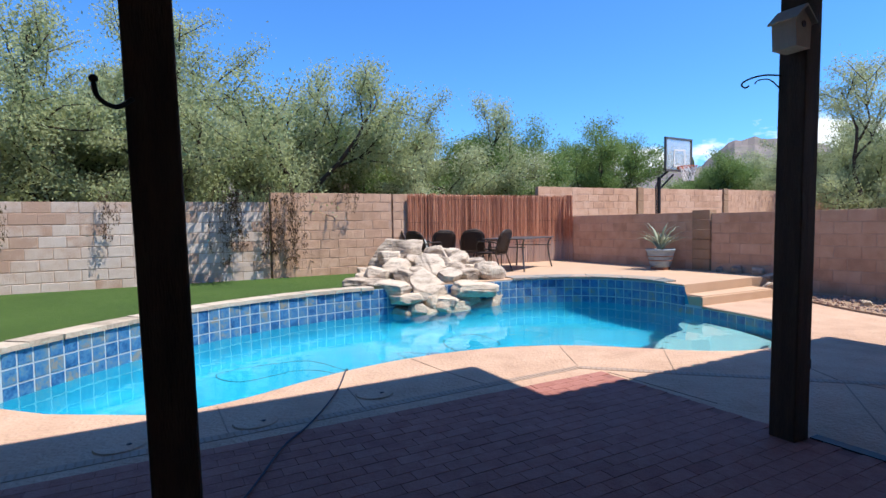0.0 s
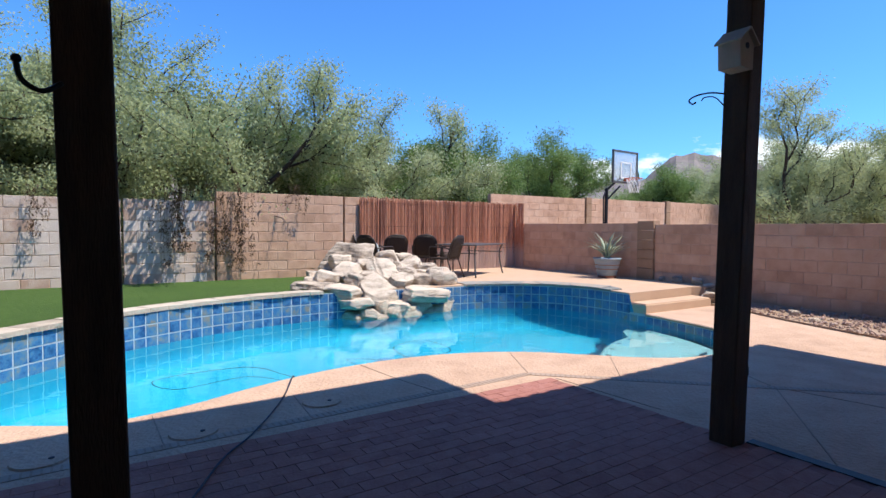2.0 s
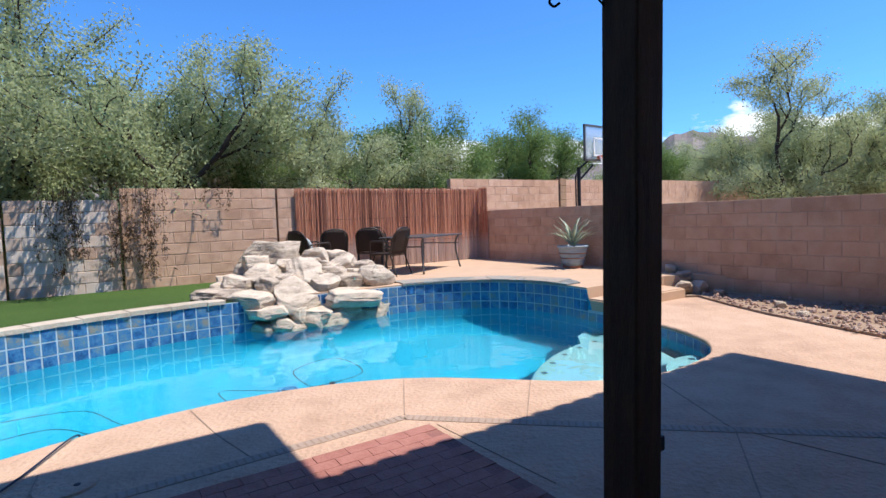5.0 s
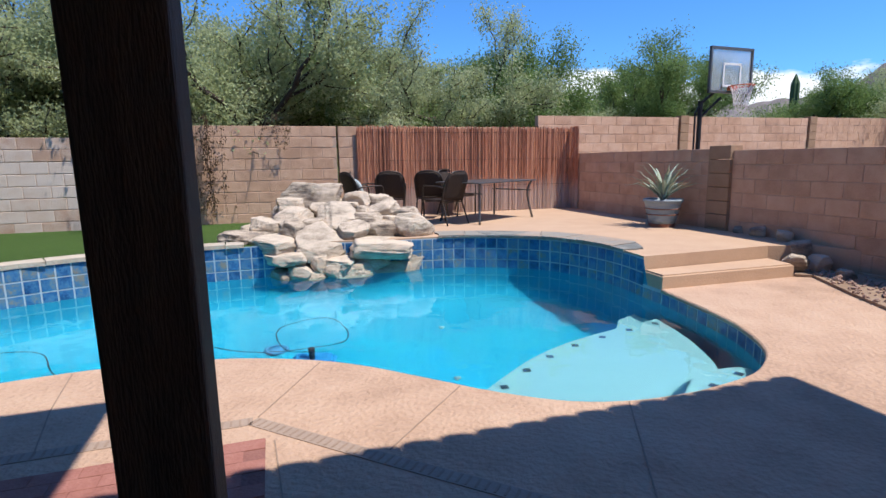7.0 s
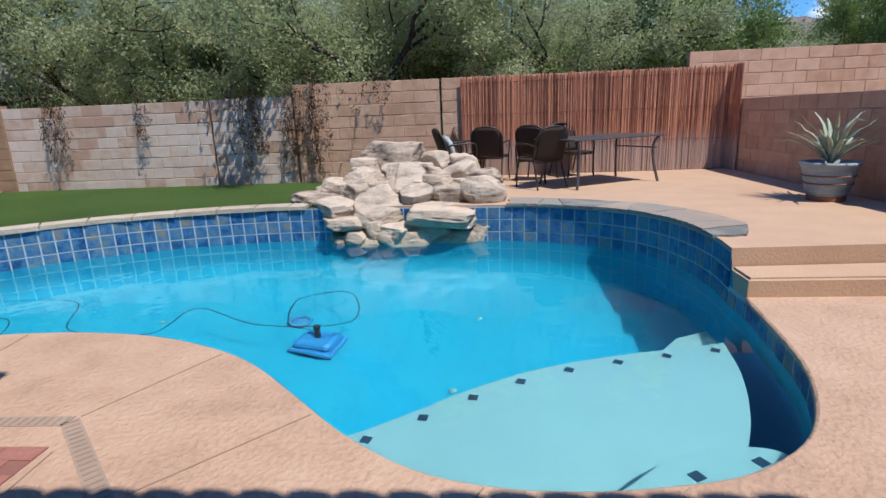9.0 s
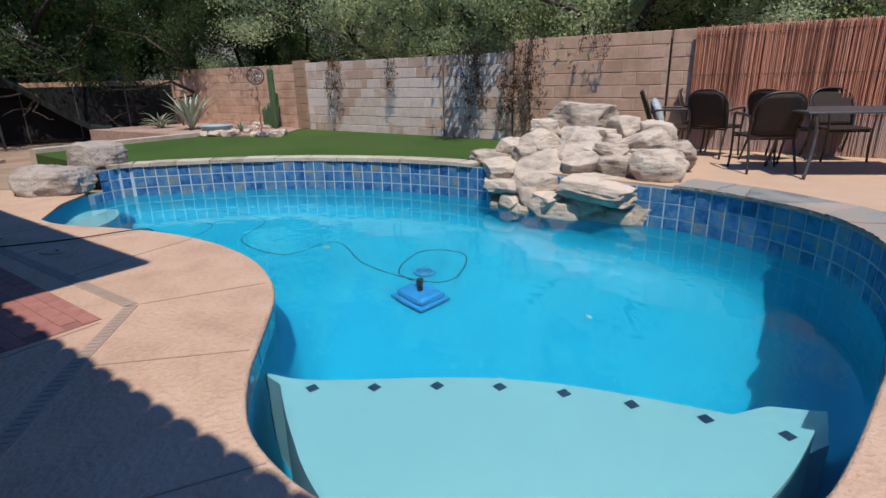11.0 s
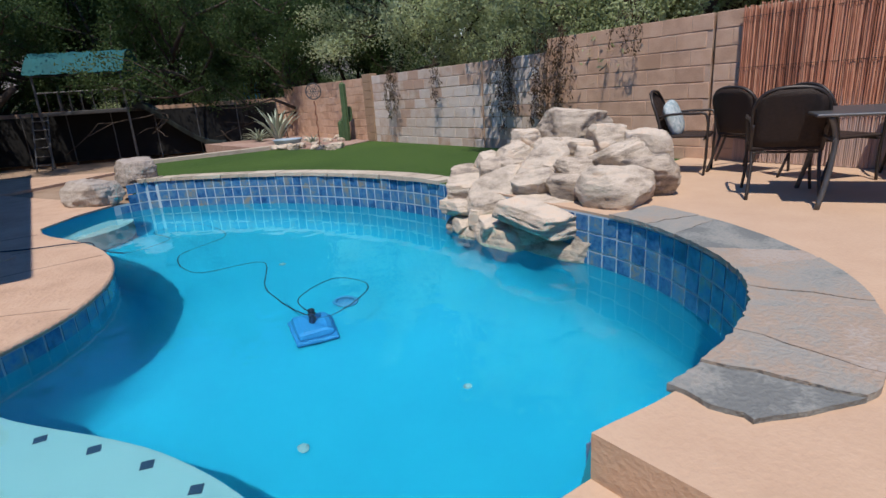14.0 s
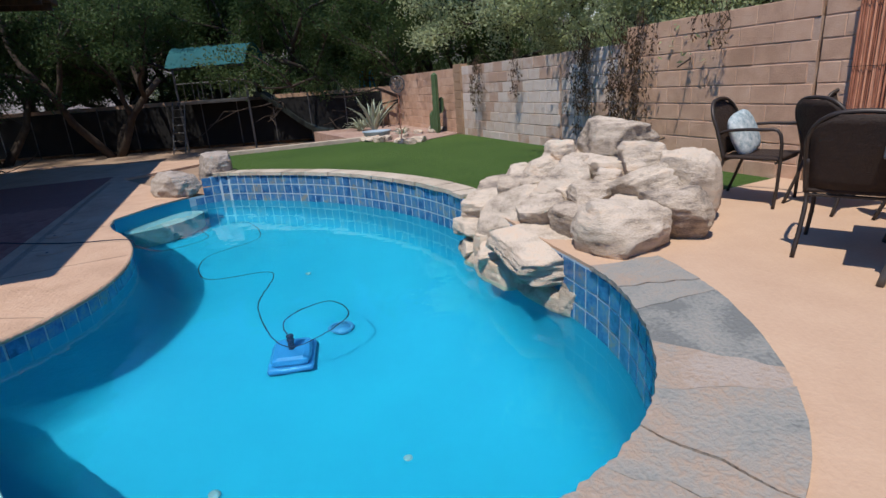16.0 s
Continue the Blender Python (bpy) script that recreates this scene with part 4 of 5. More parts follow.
def agave(m, label, n, length, width, seed, spread=1.0, group="agaves"):
    rng = random.Random(seed)
    ob = empty("agave", m, label, "plant", group)
    for i in range(n):
        az = i * 2.39996
        el = radians(80 - 62 * spread * (i / n) ** 0.8)
        L = length * rng.uniform(0.75, 1.1)
        bm = bmesh.new()
        prev = None
        for k in range(9):
            t = k / 8
            bend = el - 0.55 * t * t * spread * rng.uniform(0.8, 1.2)
            r = L * t * math.cos(bend)
            z = L * t * math.sin(max(bend, -0.2))
            w = width * (0.7 + 1.1 * t - 1.75 * t * t + 0.0) * (1 - t ** 5) + 0.002
            c = Vector((r * math.cos(az), r * math.sin(az), z))
            side = Vector((-math.sin(az), math.cos(az), 0)) * max(w, 0.002)
            upv = Vector((0, 0, max(w, 0.002) * 0.35))
            row = [bm.verts.new(c - side + upv), bm.verts.new(c - upv * 0.6), bm.verts.new(c + side + upv), bm.verts.new(c + upv * 0.3)]
            if prev:
                for a in range(4):
                    bm.faces.new((prev[a], prev[(a + 1) % 4], row[(a + 1) % 4], row[a]))
            prev = row
        part("leaf", bm, M_AGAVE, ob, smooth=True)
    return ob


POT = (3.24, 10.62)
pt = empty("plant_pot", pose(POT[0], POT[1], DECK_Z), "weathered blue-grey glazed pot with clay foot", "plant pot")
bm = bmesh.new()
lathe(bm, [(0.19, 0.05), (0.22, 0.12), (0.27, 0.36), (0.285, 0.40), (0.30, 0.405), (0.30, 0.44), (0.26, 0.44), (0.25, 0.40)])
part("body", bm, M_TERRA, pt, smooth=True)
bm = bmesh.new()
lathe(bm, [(0.18, 0.0), (0.195, 0.0), (0.195, 0.055), (0.18, 0.055)])
part("foot", bm, M_CLAY, pt)
for z, r in ((0.2, 0.244), (0.29, 0.262)):
    bm = bmesh.new()
    tube(bm, [(r * math.cos(a * 0.2618), r * math.sin(a * 0.2618), z) for a in range(25)], 0.008, 6)
    part("band", bm, M_CLAY, pt)
agave(pose(POT[0], POT[1], DECK_Z + 0.40), "pale grey-green agave growing in the pot", 28, 0.70, 0.036, 5, 0.62)

# ---- gravel bed by the side wall ----
bm = slab([(4.43, 8.44), (4.62, 8.42), (4.66, 7.6), (4.74, 6.9), (4.93, 6.1), (5.15, 5.3), (5.6, 4.2), W(8.97, 0.5)[:2], W(8.97, 4.9)[:2], (4.7, 8.95)], -0.05, 0.03)
tagged(part("gravel_bed", bm, M_GROUND), "strip of brown soil and gravel by the wall", "gravel", kind="structure")
gv = bmesh.new()
rng = random.Random(7)
for i in range(1500):
    u = rng.uniform(7.2, 8.95)
    v = rng.uniform(-0.5, 4.9)
    p = W(u, v)
    edge = 4.62 + max(0, 7.6 - p.y) * 0.17
    if p.x < edge + 0.03 or p.y > 8.7:
        continue
    s = rng.uniform(0.012, 0.035) * (1.8 if rng.random() < 0.08 else 1)
    bmesh.ops.create_icosphere(gv, subdivisions=1, radius=s, matrix=pose(p.x, p.y, 0.03 + s * 0.3, rng.uniform(0, 180), rng.uniform(0, 180), 0) @ Matrix.Diagonal((1, 0.8, 0.6, 1)))
tagged(part("gravel", gv, M_GRAVEL), "loose reddish gravel", "gravel", kind="stuff")
for i, (x, y, z, s) in enumerate(((4.50, 8.62, 0.14, 0.12), (4.62, 8.95, 0.26, 0.13), (4.78, 8.72, 0.12, 0.13), (4.55, 9.25, 0.36, 0.10), (4.35, 9.65, 0.36, 0.09), (4.9, 8.3, 0.06, 0.09), (4.2, 10.0, 0.34, 0.07), (4.05, 10.3, 0.34, 0.07), (5.1, 7.2, 0.06, 0.07), (5.0, 6.6, 0.05, 0.06))):
    rock(x, y, z, s * 1.2, s, s * 0.8, i * 37, 70 + i, label="small tan edging rock by the wall", group="edging rocks", flat=0.8)

# ---- things on the posts ----
bh = empty("birdhouse", pose(*W(2.225, 1.10, 2.29), 0, 0, 33) @ Matrix.Scale(0.9, 4), "small pale wooden birdhouse fixed to the post", "birdhouse")
bm = bmesh.new()
prof = [(-0.075, 0), (0.075, 0), (0.085, 0.16), (0, 0.235), (-0.085, 0.16)]
va = [bm.verts.new((x, -0.075, z)) for x, z in prof]
vb = [bm.verts.new((x, 0.07, z)) for x, z in prof]
bm.faces.new(va)
bm.faces.new(vb[::-1])
for i in range(5):
    bm.faces.new((va[i], va[(i + 1) % 5], vb[(i + 1) % 5], vb[i]))
part("box", bm, M_WOODPALE, bh)
for s in (-1, 1):
    bm = bmesh.new()
    box(bm, -0.075, -0.1, -0.006, 0.075, 0.08, 0.006, 0, Matrix.Translation((s * 0.055, 0, 0.205)) @ Matrix.Rotation(s * 0.70, 4, "Y"))
    part("roof_board", bm, M_WOODPALE, bh)
bm = bmesh.new()
bmesh.ops.create_cone(bm, cap_ends=True, segments=16, radius1=0.02, radius2=0.02, depth=0.006, matrix=pose(0, -0.077, 0.14, 90))
part("entrance_hole", bm, M_CABLE, bh)
bm = bmesh.new()
tube(bm, smooth_line([W(2.310, 1.20, 2.185), W(2.270, 1.27, 2.200), W(2.230, 1.34, 2.190), W(2.210, 1.375, 2.165), W(2.218, 1.36, 2.140), W(2.230, 1.34, 2.150)], 5), 0.005, 6)
tube(bm, smooth_line([W(2.310, 1.20, 2.105), W(2.285, 1.25, 2.170), W(2.255, 1.30, 2.175), W(2.245, 1.315, 2.155)], 5), 0.004, 6)
tagged(part("plant_hook", bm, M_BLACK, smooth=True), "black scrolled iron plant hook on the post", "hook")
bm = bmesh.new()
tube(bm, smooth_line([W(-1.015, 1.1, 1.710), W(-1.055, 1.08, 1.680), W(-1.095, 1.07, 1.700), W(-1.105, 1.07, 1.740)], 5), 0.007, 6)
bmesh.ops.create_icosphere(bm, subdivisions=2, radius=0.012, matrix=Matrix.Translation(W(-1.105, 1.07, 1.750)))
tagged(part("coat_hook", bm, M_BLACK, smooth=True), "black metal hook on the post", "hook")
bm = bmesh.new()
box(bm, -0.03, -0.03, 0, 0.03, 0.03, 0.06, 0.006)
ob = part("outlet_box", bm, M_BLACK)
ob.matrix_world = pose(*W(2.50, 1.15, 0.42), 0, 0, 33)
tagged(ob, "small black outlet box on the post", "outlet")
bm = bmesh.new()
box(bm, 2.48, -2.3, 0.0, 2.56, 1.1, 0.012)
ob = part("threshold_channel", bm, M_BLACK)
ob.matrix_world = pose(0, 0, 0, 0, 0, 33)
tagged(ob, "dark channel along the patio edge", "drain", kind="structure")

# ---- basketball hoop behind the side wall ----
hp = empty("basketball_hoop", pose(4.45, 14.05, 0, 0, 0, 36), "portable basketball hoop with clear board and black pole", "basketball hoop")
bm = bmesh.new()
tube(bm, [(0, 0.2, 0), (0, 0.2, 2.55)], 0.05, 10)
part("pole", bm, M_BLACK, hp)
bm = bmesh.new()
tube(bm, [(0, 0.2, 2.5), (0.35, 0.0, 2.85)], 0.03, 8)
tube(bm, [(0, 0.2, 2.2), (0.35, 0.0, 2.62)], 0.025, 8)
tube(bm, [(-0.12, 0.2, 1.5), (-0.13, 0.2, 2.3), (0.0, 0.2, 2.5)], 0.02, 8)
part("arm", bm, M_BLACK, hp)
bm = bmesh.new()
box(bm, -0.02, -0.03, 2.74, 1.12, -0.01, 3.6)
hb = part("board", bm, M_CLEAR, hp, "clear backboard")
bm = bmesh.new()
for x0, z0, x1, z1 in ((-0.04, 2.70, 1.14, 2.75), (-0.04, 3.58, 1.14, 3.63), (-0.04, 2.7, 0.0, 3.63), (1.10, 2.7, 1.14, 3.63)):
    box(bm, x0, -0.05, z0, x1, 0.01, z1)
part("board_frame", bm, M_GREYMETAL, hb)
bm = bmesh.new()
for x0, z0, x1, z1 in ((0.30, 2.85, 0.34, 3.3), (0.76, 2.85, 0.80, 3.3), (0.30, 3.27, 0.80, 3.31), (0.30, 2.83, 0.80, 2.87)):
    box(bm, x0, -0.058, z0, x1, -0.052, z1)
part("target_square", bm, M_WHITE, hb, "white painted square")
bm = bmesh.new()
ring = [(0.55 + 0.23 * math.cos(a * 0.2618), -0.32 + 0.23 * math.sin(a * 0.2618), 2.82) for a in range(25)]
tube(bm, ring, 0.012, 6)
box(bm, 0.45, -0.12, 2.76, 0.65, -0.05, 2.84)
hr = part("rim", bm, M_RED, hp, "orange rim")
bm = bmesh.new()
for i in range(12):
    a, b = i * 0.5236, (i + 1) * 0.5236
    for q0, q1 in ((a, b), (b, a)):
        tube(bm, [(0.55 + 0.22 * math.cos(q0), -0.32 + 0.22 * math.sin(q0), 2.81), (0.55 + 0.16 * math.cos(q1), -0.32 + 0.16 * math.sin(q1), 2.62), (0.55 + 0.13 * math.cos(q0), -0.32 + 0.13 * math.sin(q0), 2.42)], 0.008, 4)
part("net", bm, M_WHITE, hr)


# ---- trees ----
def tree_meshes(seed, height, spread, leaves, leaf_len, leaf_m, low=0.25, sparse=1.0):
    rng = random.Random(seed)
    nrg = np.random.RandomState(seed)
    bm = bmesh.new()
    tips = []

    def grow(p, d, L, r, depth):
        pts = [p]
        q, dd = p.copy(), d.copy()
        n = 4
        for i in range(n):
            dd = (dd + Vector((rng.gauss(0, 0.2), rng.gauss(0, 0.2), rng.gauss(0.02, 0.12)))).normalized()
            q = q + dd * L / n
            pts.append(q.copy())
        tube(bm, pts, r, 7 if depth < 2 else 4, r * 0.62)
        if depth >= 2:
            tips.extend(pts[1:])
        if depth < 4:
            for i in range(3 if depth < 3 else 2):
                a = rng.uniform(0, 6.283)
                side = dd.orthogonal().normalized()
                side.rotate(Matrix.Rotation(a, 3, dd))
                nd = (dd * 0.75 + side * rng.uniform(0.5, 0.95) * spread + Vector((0, 0, 0.06))).normalized()
                grow(pts[rng.choice((2, 3, 4))], nd, L * rng.uniform(0.58, 0.82), r * 0.58, depth + 1)

    for i in range(3):
        a = i * 2.1 + rng.uniform(-0.4, 0.4)
        d = Vector((math.cos(a) * 0.55 * spread, math.sin(a) * 0.55 * spread, 1)).normalized()
        grow(Vector((0.08 * math.cos(a), 0.08 * math.sin(a), -0.1)), d, height * 0.36, height * 0.016, 0)
    zmax = max(t.z for t in tips)
    f = height / zmax
    bmesh.ops.scale(bm, vec=(f, f, f), verts=bm.verts[:])
    trunk = mesh_of("trunk", bm, M_BARK, True)
    T = np.array([tuple(t * f) for t in tips])
    T = T[T[:, 2] > height * low]
    c = T[nrg.randint(0, len(T), leaves)] + nrg.normal(0, 0.17 * sparse, (leaves, 3)) * np.array([1, 1, 0.75])
    ax = nrg.normal(0, 1, (leaves, 3))
    ax[:, 2] -= 0.3
    ax /= np.linalg.norm(ax, axis=1)[:, None]
    sd = np.cross(ax, nrg.normal(0, 1, (leaves, 3)))
    sd /= np.linalg.norm(sd, axis=1)[:, None]
    ln = leaf_len * nrg.uniform(0.6, 1.3, (leaves, 1))
    wd = ln * 0.22
    V = np.stack([c, c + ax * ln * 0.5 + sd * wd, c + ax * ln, c + ax * ln * 0.5 - sd * wd], 1).reshape(-1, 3)
    me = bpy.data.meshes.new("crown")
    me.from_pydata(V.tolist(), [], np.arange(leaves * 4).reshape(-1, 4).tolist())
    me.materials.append(leaf_m)
    return trunk, me


def tree(meshes, x, y, z, rz, s, label, sz=1.0):
    ob = empty("tree", pose(x, y, z, 0, 0, rz), label, "tree", "desert trees")
    ob.scale = (s, s, s * sz)
    for nm, me in zip(("trunk", "crown"), meshes):
        o = new(nm, me)
        o.parent = ob
    return ob


TA = tree_meshes(1, 6.0, 1.0, 90000, 0.072, M_LEAF)
TB = tree_meshes(2, 5.2, 1.15, 90000, 0.072, M_LEAF, 0.12)
TC = tree_meshes(3, 5.5, 0.95, 85000, 0.074, M_LEAF, 0.2)
TD = tree_meshes(4, 7.0, 1.1, 80000, 0.085, M_LEAF_SHADED, 0.25, 1.3)
TE = tree_meshes(6, 5.6, 0.9, 90000, 0.085, M_LEAF_MID, 0.15, 1.2)
TF = tree_meshes(8, 5.0, 1.0, 90000, 0.078, M_LEAF_MID, 0.12, 1.2)
LM, LD = "feathery grey-green mesquite tree behind the garden wall", "dense green tree with its shade put into a dark leaf colour"
for me, x, y, rz, s, sz in ((TA, -7.0, 13.7, 0, 1.12, 1.0), (TB, -11.2, 12.0, 40, 1.1, 1.0), (TC, -8.4, 14.5, 80, 1.05, 1.0), (TF, -4.6, 15.2, 130, 1.0, 0.95), (TC, -2.6, 16.5, 200, 0.95, 1.0), (TF, -0.4, 18.0, 250, 0.98, 1.0), (TA, -3.4, 19, 300, 0.85, 1), (TE, 4.2, 24.8, 20, 0.98, 1.05), (TF, 12.2, 27.5, 120, 1.0, 0.95), (TB, 1.2, 21, 77, 0.9, 0.8), (TB, 15.5, 30, 60, 1.1, 1), (TA, 14.0, 21.5, 10, 1.15, 1), (TB, 15.6, 23.5, 90, 1.15, 1), (TC, 18.0, 21, 150, 0.95, 1), (TB, 22, 20, 250, 1.0, 1), (TA, 24, 27, 100, 1.0, 1.0), (TC, -13.6, 9.5, 220, 1.2, 1), (TB, -16.5, 11.0, 310, 1.2, 1), (TA, -12.5, 15, 30, 1.15, 1), (TC, 9, 36, 75, 0.8, 0.8), (TB, 2, 34, 15, 0.8, 0.8), (TA, -7, 22, 190, 1.0, 1), (TC, 20, 36, 200, 1.0, 1)):
    tree(me, x, y, 0, rz, s, LM, sz)
# west trees: their shade is put into the leaf colour
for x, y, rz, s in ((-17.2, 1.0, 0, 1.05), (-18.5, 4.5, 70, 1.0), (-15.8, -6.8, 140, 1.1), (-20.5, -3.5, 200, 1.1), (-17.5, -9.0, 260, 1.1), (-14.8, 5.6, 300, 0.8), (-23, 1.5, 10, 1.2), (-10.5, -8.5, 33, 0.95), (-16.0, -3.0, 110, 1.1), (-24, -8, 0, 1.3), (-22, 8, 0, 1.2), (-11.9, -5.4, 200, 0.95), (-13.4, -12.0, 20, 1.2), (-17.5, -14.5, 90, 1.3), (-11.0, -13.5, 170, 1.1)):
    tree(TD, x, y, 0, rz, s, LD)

# shrubs beyond the walls
def shrub_mesh(seed, n, m):
    rs_ = np.random.RandomState(seed)
    cl_ = rs_.normal(0, 1, (60, 3)) * np.array([0.8, 0.8, 0.35]) + np.array([0, 0, 0.75])
    c = cl_[rs_.randint(0, 60, n)] + rs_.normal(0, 0.2, (n, 3))
    c[:, 2] = np.abs(c[:, 2])
    ax = rs_.normal(0, 1, (n, 3))
    ax /= np.linalg.norm(ax, axis=1)[:, None]
    sd = np.cross(ax, rs_.normal(0, 1, (n, 3)))
    sd /= np.linalg.norm(sd, axis=1)[:, None]
    ln = 0.065 * rs_.uniform(0.6, 1.3, (n, 1))
    V = np.stack([c, c + ax * ln * 0.5 + sd * ln * 0.25, c + ax * ln, c + ax * ln * 0.5 - sd * ln * 0.25], 1).reshape(-1, 3)
    me = bpy.data.meshes.new("shrub")
    me.from_pydata(V.tolist(), [], np.arange(n * 4).reshape(-1, 4).tolist())
    me.materials.append(m)
    return me


SH = shrub_mesh(9, 24000, M_LEAF)
rng = random.Random(21)
SPOTS = [(W(rng.uniform(-12, 30), rng.uniform(14.6, 17.5)), rng.uniform(0.9, 1.35)) for _ in range(34)] + [(Vector((rng.uniform(-10, 40), rng.uniform(26, 60), 0)), rng.uniform(1.2, 2.2)) for _ in range(46)] + [(Vector((rng.uniform(-34, -21), rng.uniform(-12, 14), 0)), rng.uniform(1.2, 1.9)) for _ in range(26)]
for p, s in SPOTS:
    o = new("shrub", SH)
    o.matrix_world = pose(p.x, p.y, -0.05, 0, 0, rng.uniform(0, 360)) @ Matrix.Diagonal((s, s, s * rng.uniform(0.9, 1.3), 1))
    tagged(o, "grey-green desert shrub beyond the walls", "shrub", "shrubs")

# ---- twigs that hang over the wall ----
def hanging(u, z_top, w, drop, n, seed, name="hanging_branch"):
    rng = random.Random(seed)
    host = empty(name, pose(0, 0, 0), "drooping leafy twigs hanging over the block wall", "branch", "hanging twigs")
    st, lf = bmesh.new(), bmesh.new()
    for i in range(n):
        x = u + rng.gauss(0, w * 0.45)
        L = drop * rng.uniform(0.35, 1.0)
        pts = []
        sway, ph = rng.uniform(-0.16, 0.16), rng.uniform(0, 6)
        for k in range(7):
            t = k / 6
            pts.append(W(x + sway * t + 0.05 * math.sin(t * 4 + ph), 10.71 - 0.12 * math.sin(t * 2.4) - rng.uniform(0, 0.04), z_top + 0.2 * (1 - t) - L * t))
        tube(st, pts, 0.0025, 3)
        for knot in range(int(L * 7)):
            t = rng.random() ** 0.7
            j = min(int(t * 6), 5)
            o = pts[j].lerp(pts[j + 1], t * 6 - j)
            for k in range(10):
                p = o + Vector((rng.gauss(0, 0.035), rng.gauss(0, 0.03), rng.gauss(0, 0.04)))
                d = Vector((rng.gauss(0, 0.6), rng.gauss(0, 0.6), -0.9)).normalized() * rng.uniform(0.035, 0.07)
                s = d.orthogonal().normalized() * 0.010
                s.rotate(Matrix.Rotation(rng.uniform(0, 6.28), 3, d))
                lf.faces.new([lf.verts.new(q) for q in (p, p + d * 0.5 + s, p + d, p + d * 0.5 - s)])
    tagged(part("twig", st, M_BARK, host), kind="stuff")
    tagged(part("foliage", lf, M_LEAF_DRY, host), kind="stuff")


hanging(-3.4, 1.85, 0.28, 1.15, 12, 1)
hanging(-1.75, 1.85, 0.18, 0.75, 8, 2)
hanging(0.28, 1.9, 0.45, 1.35, 18, 3)
hanging(1.35, 2.05, 0.50, 1.65, 22, 4)
hanging(2.75, 2.08, 0.3, 0.4, 10, 5)

# ---- west garden: planter, cacti, ornament ----
bm = slab([(-7.44, 1.33), (-9.45, 4.05), (-9.65, 3.9), (-7.62, 1.2)], -0.05, 0.36)
tagged(part("planter_wall", bm, M_CAP), "low planter wall with pale stone cap", "low wall", kind="structure")
bm = slab([(-9.3, 4.0), (-8.4, 5.6), W(-4.9, 10.77)[:2], W(-10.3, 10.77)[:2], W(-10.3, 8.0)[:2]], -0.05, 0.3)
tagged(part("planting_bed", bm, M_GRAVEL), "raised bed of pale pink gravel", "gravel", kind="structure")
rng = random.Random(31)
for i in range(26):
    t = rng.random()
    x, y = -9.3 + 0.95 * t + rng.gauss(0, 0.1) - 0.15, 4.0 + 1.65 * t + rng.gauss(0, 0.08)
    if i > 15:
        x, y = rng.uniform(-11.5, -9.2), rng.uniform(4.4, 6.0)
    s = rng.uniform(0.06, 0.14)
    rock(x, y, 0.3 + s * 0.25, s * 1.4, s, s * 0.6, rng.uniform(0, 180), 100 + i, label="small pale edging stone of the planting bed", group="bed stones", flat=0.8)
agave(pose(-11.2, 3.75, 0.3), "large grey-blue agave in the gravel bed", 20, 1.15, 0.075, 8, 0.42, "bed agaves")
agave(pose(-12.4, 2.9, 0.3), "small spiky agave in the gravel bed", 34, 0.62, 0.03, 9, 0.9, "bed agaves")
agave(pose(-9.9, 4.9, 0.3), "small spiky agave in the gravel bed", 20, 0.35, 0.02, 10, 0.8, "bed agaves")
bw_ = empty("shallow_bowl", pose(-9.55, 4.35, 0.3), "shallow grey glazed planter bowl on the gravel", "bowl")
bm = bmesh.new()
lathe(bm, [(0.2, 0), (0.3, 0.05), (0.34, 0.17), (0.36, 0.18), (0.36, 0.2), (0.31, 0.2), (0.28, 0.14)])
part("body", bm, M_TERRA, bw_, smooth=True)


def cactus(m, stems, label, name="cactus"):
    ob = empty(name, m, label, "cactus", "cacti")
    for pts, r in stems:
        bm = bmesh.new()
        line = smooth_line(pts, 5)
        seg = 16
        rings = []
        for i, p in enumerate(line):
            t = i / (len(line) - 1)
            f = min(1, 0.65 + t * 3) * (1 if t < 0.9 else math.sqrt(max(0.02, 1 - ((t - 0.9) / 0.1) ** 2)))
            rings.append([bm.verts.new(Vector(p) + Vector((math.cos(6.28318 * j / seg), math.sin(6.28318 * j / seg), 0)) * r * f * (1 if j % 2 else 0.8)) for j in range(seg)])
        for a, b in zip(rings, rings[1:]):
            for j in range(seg):
                bm.faces.new((a[j], a[(j + 1) % seg], b[(j + 1) % seg], b[j]))
        bm.faces.new(rings[-1])
        part("stem", bm, M_CACTUS, ob)
    return ob


cactus(pose(-10.3, 5.75, 0.28), [([(0, 0, 0), (0.02, 0, 0.6), (0, 0, 1.1), (0.02, 0, 1.5)], 0.085), ([(-0.1, 0.06, 0.5), (-0.2, 0.1, 0.62), (-0.2, 0.1, 0.9)], 0.06), ([(-0.35, -0.2, 0), (-0.36, -0.2, 0.55)], 0.07), ([(-0.2, -0.1, 0), (-0.18, -0.1, 0.65)], 0.06)], "tall green columnar cactus with short side stems")
cactus(pose(11.2, 30.5, 0), [([(0, 0, 0), (0, 0, 2), (0, 0, 5.1)], 0.19), ([(0.2, 0, 2.2), (0.6, 0, 2.5), (0.65, 0, 3.3)], 0.15), ([(-0.2, 0, 2.2), (-0.5, 0, 2.5), (-0.5, 0, 3.1)], 0.14)], "tall distant saguaro cactus with two arms", "saguaro")
orn = empty("garden_ornament", pose(-8.42, 5.30, 0.28, 0, 0, 80), "round pierced metal garden ornament on a twisted pole", "ornament")
bm = bmesh.new()
tube(bm, [(0.012 * math.cos(i), 0.012 * math.sin(i), i * 0.037) for i in range(30)], 0.016, 6)
part("pole", bm, M_CLAY, orn)
bm = bmesh.new()
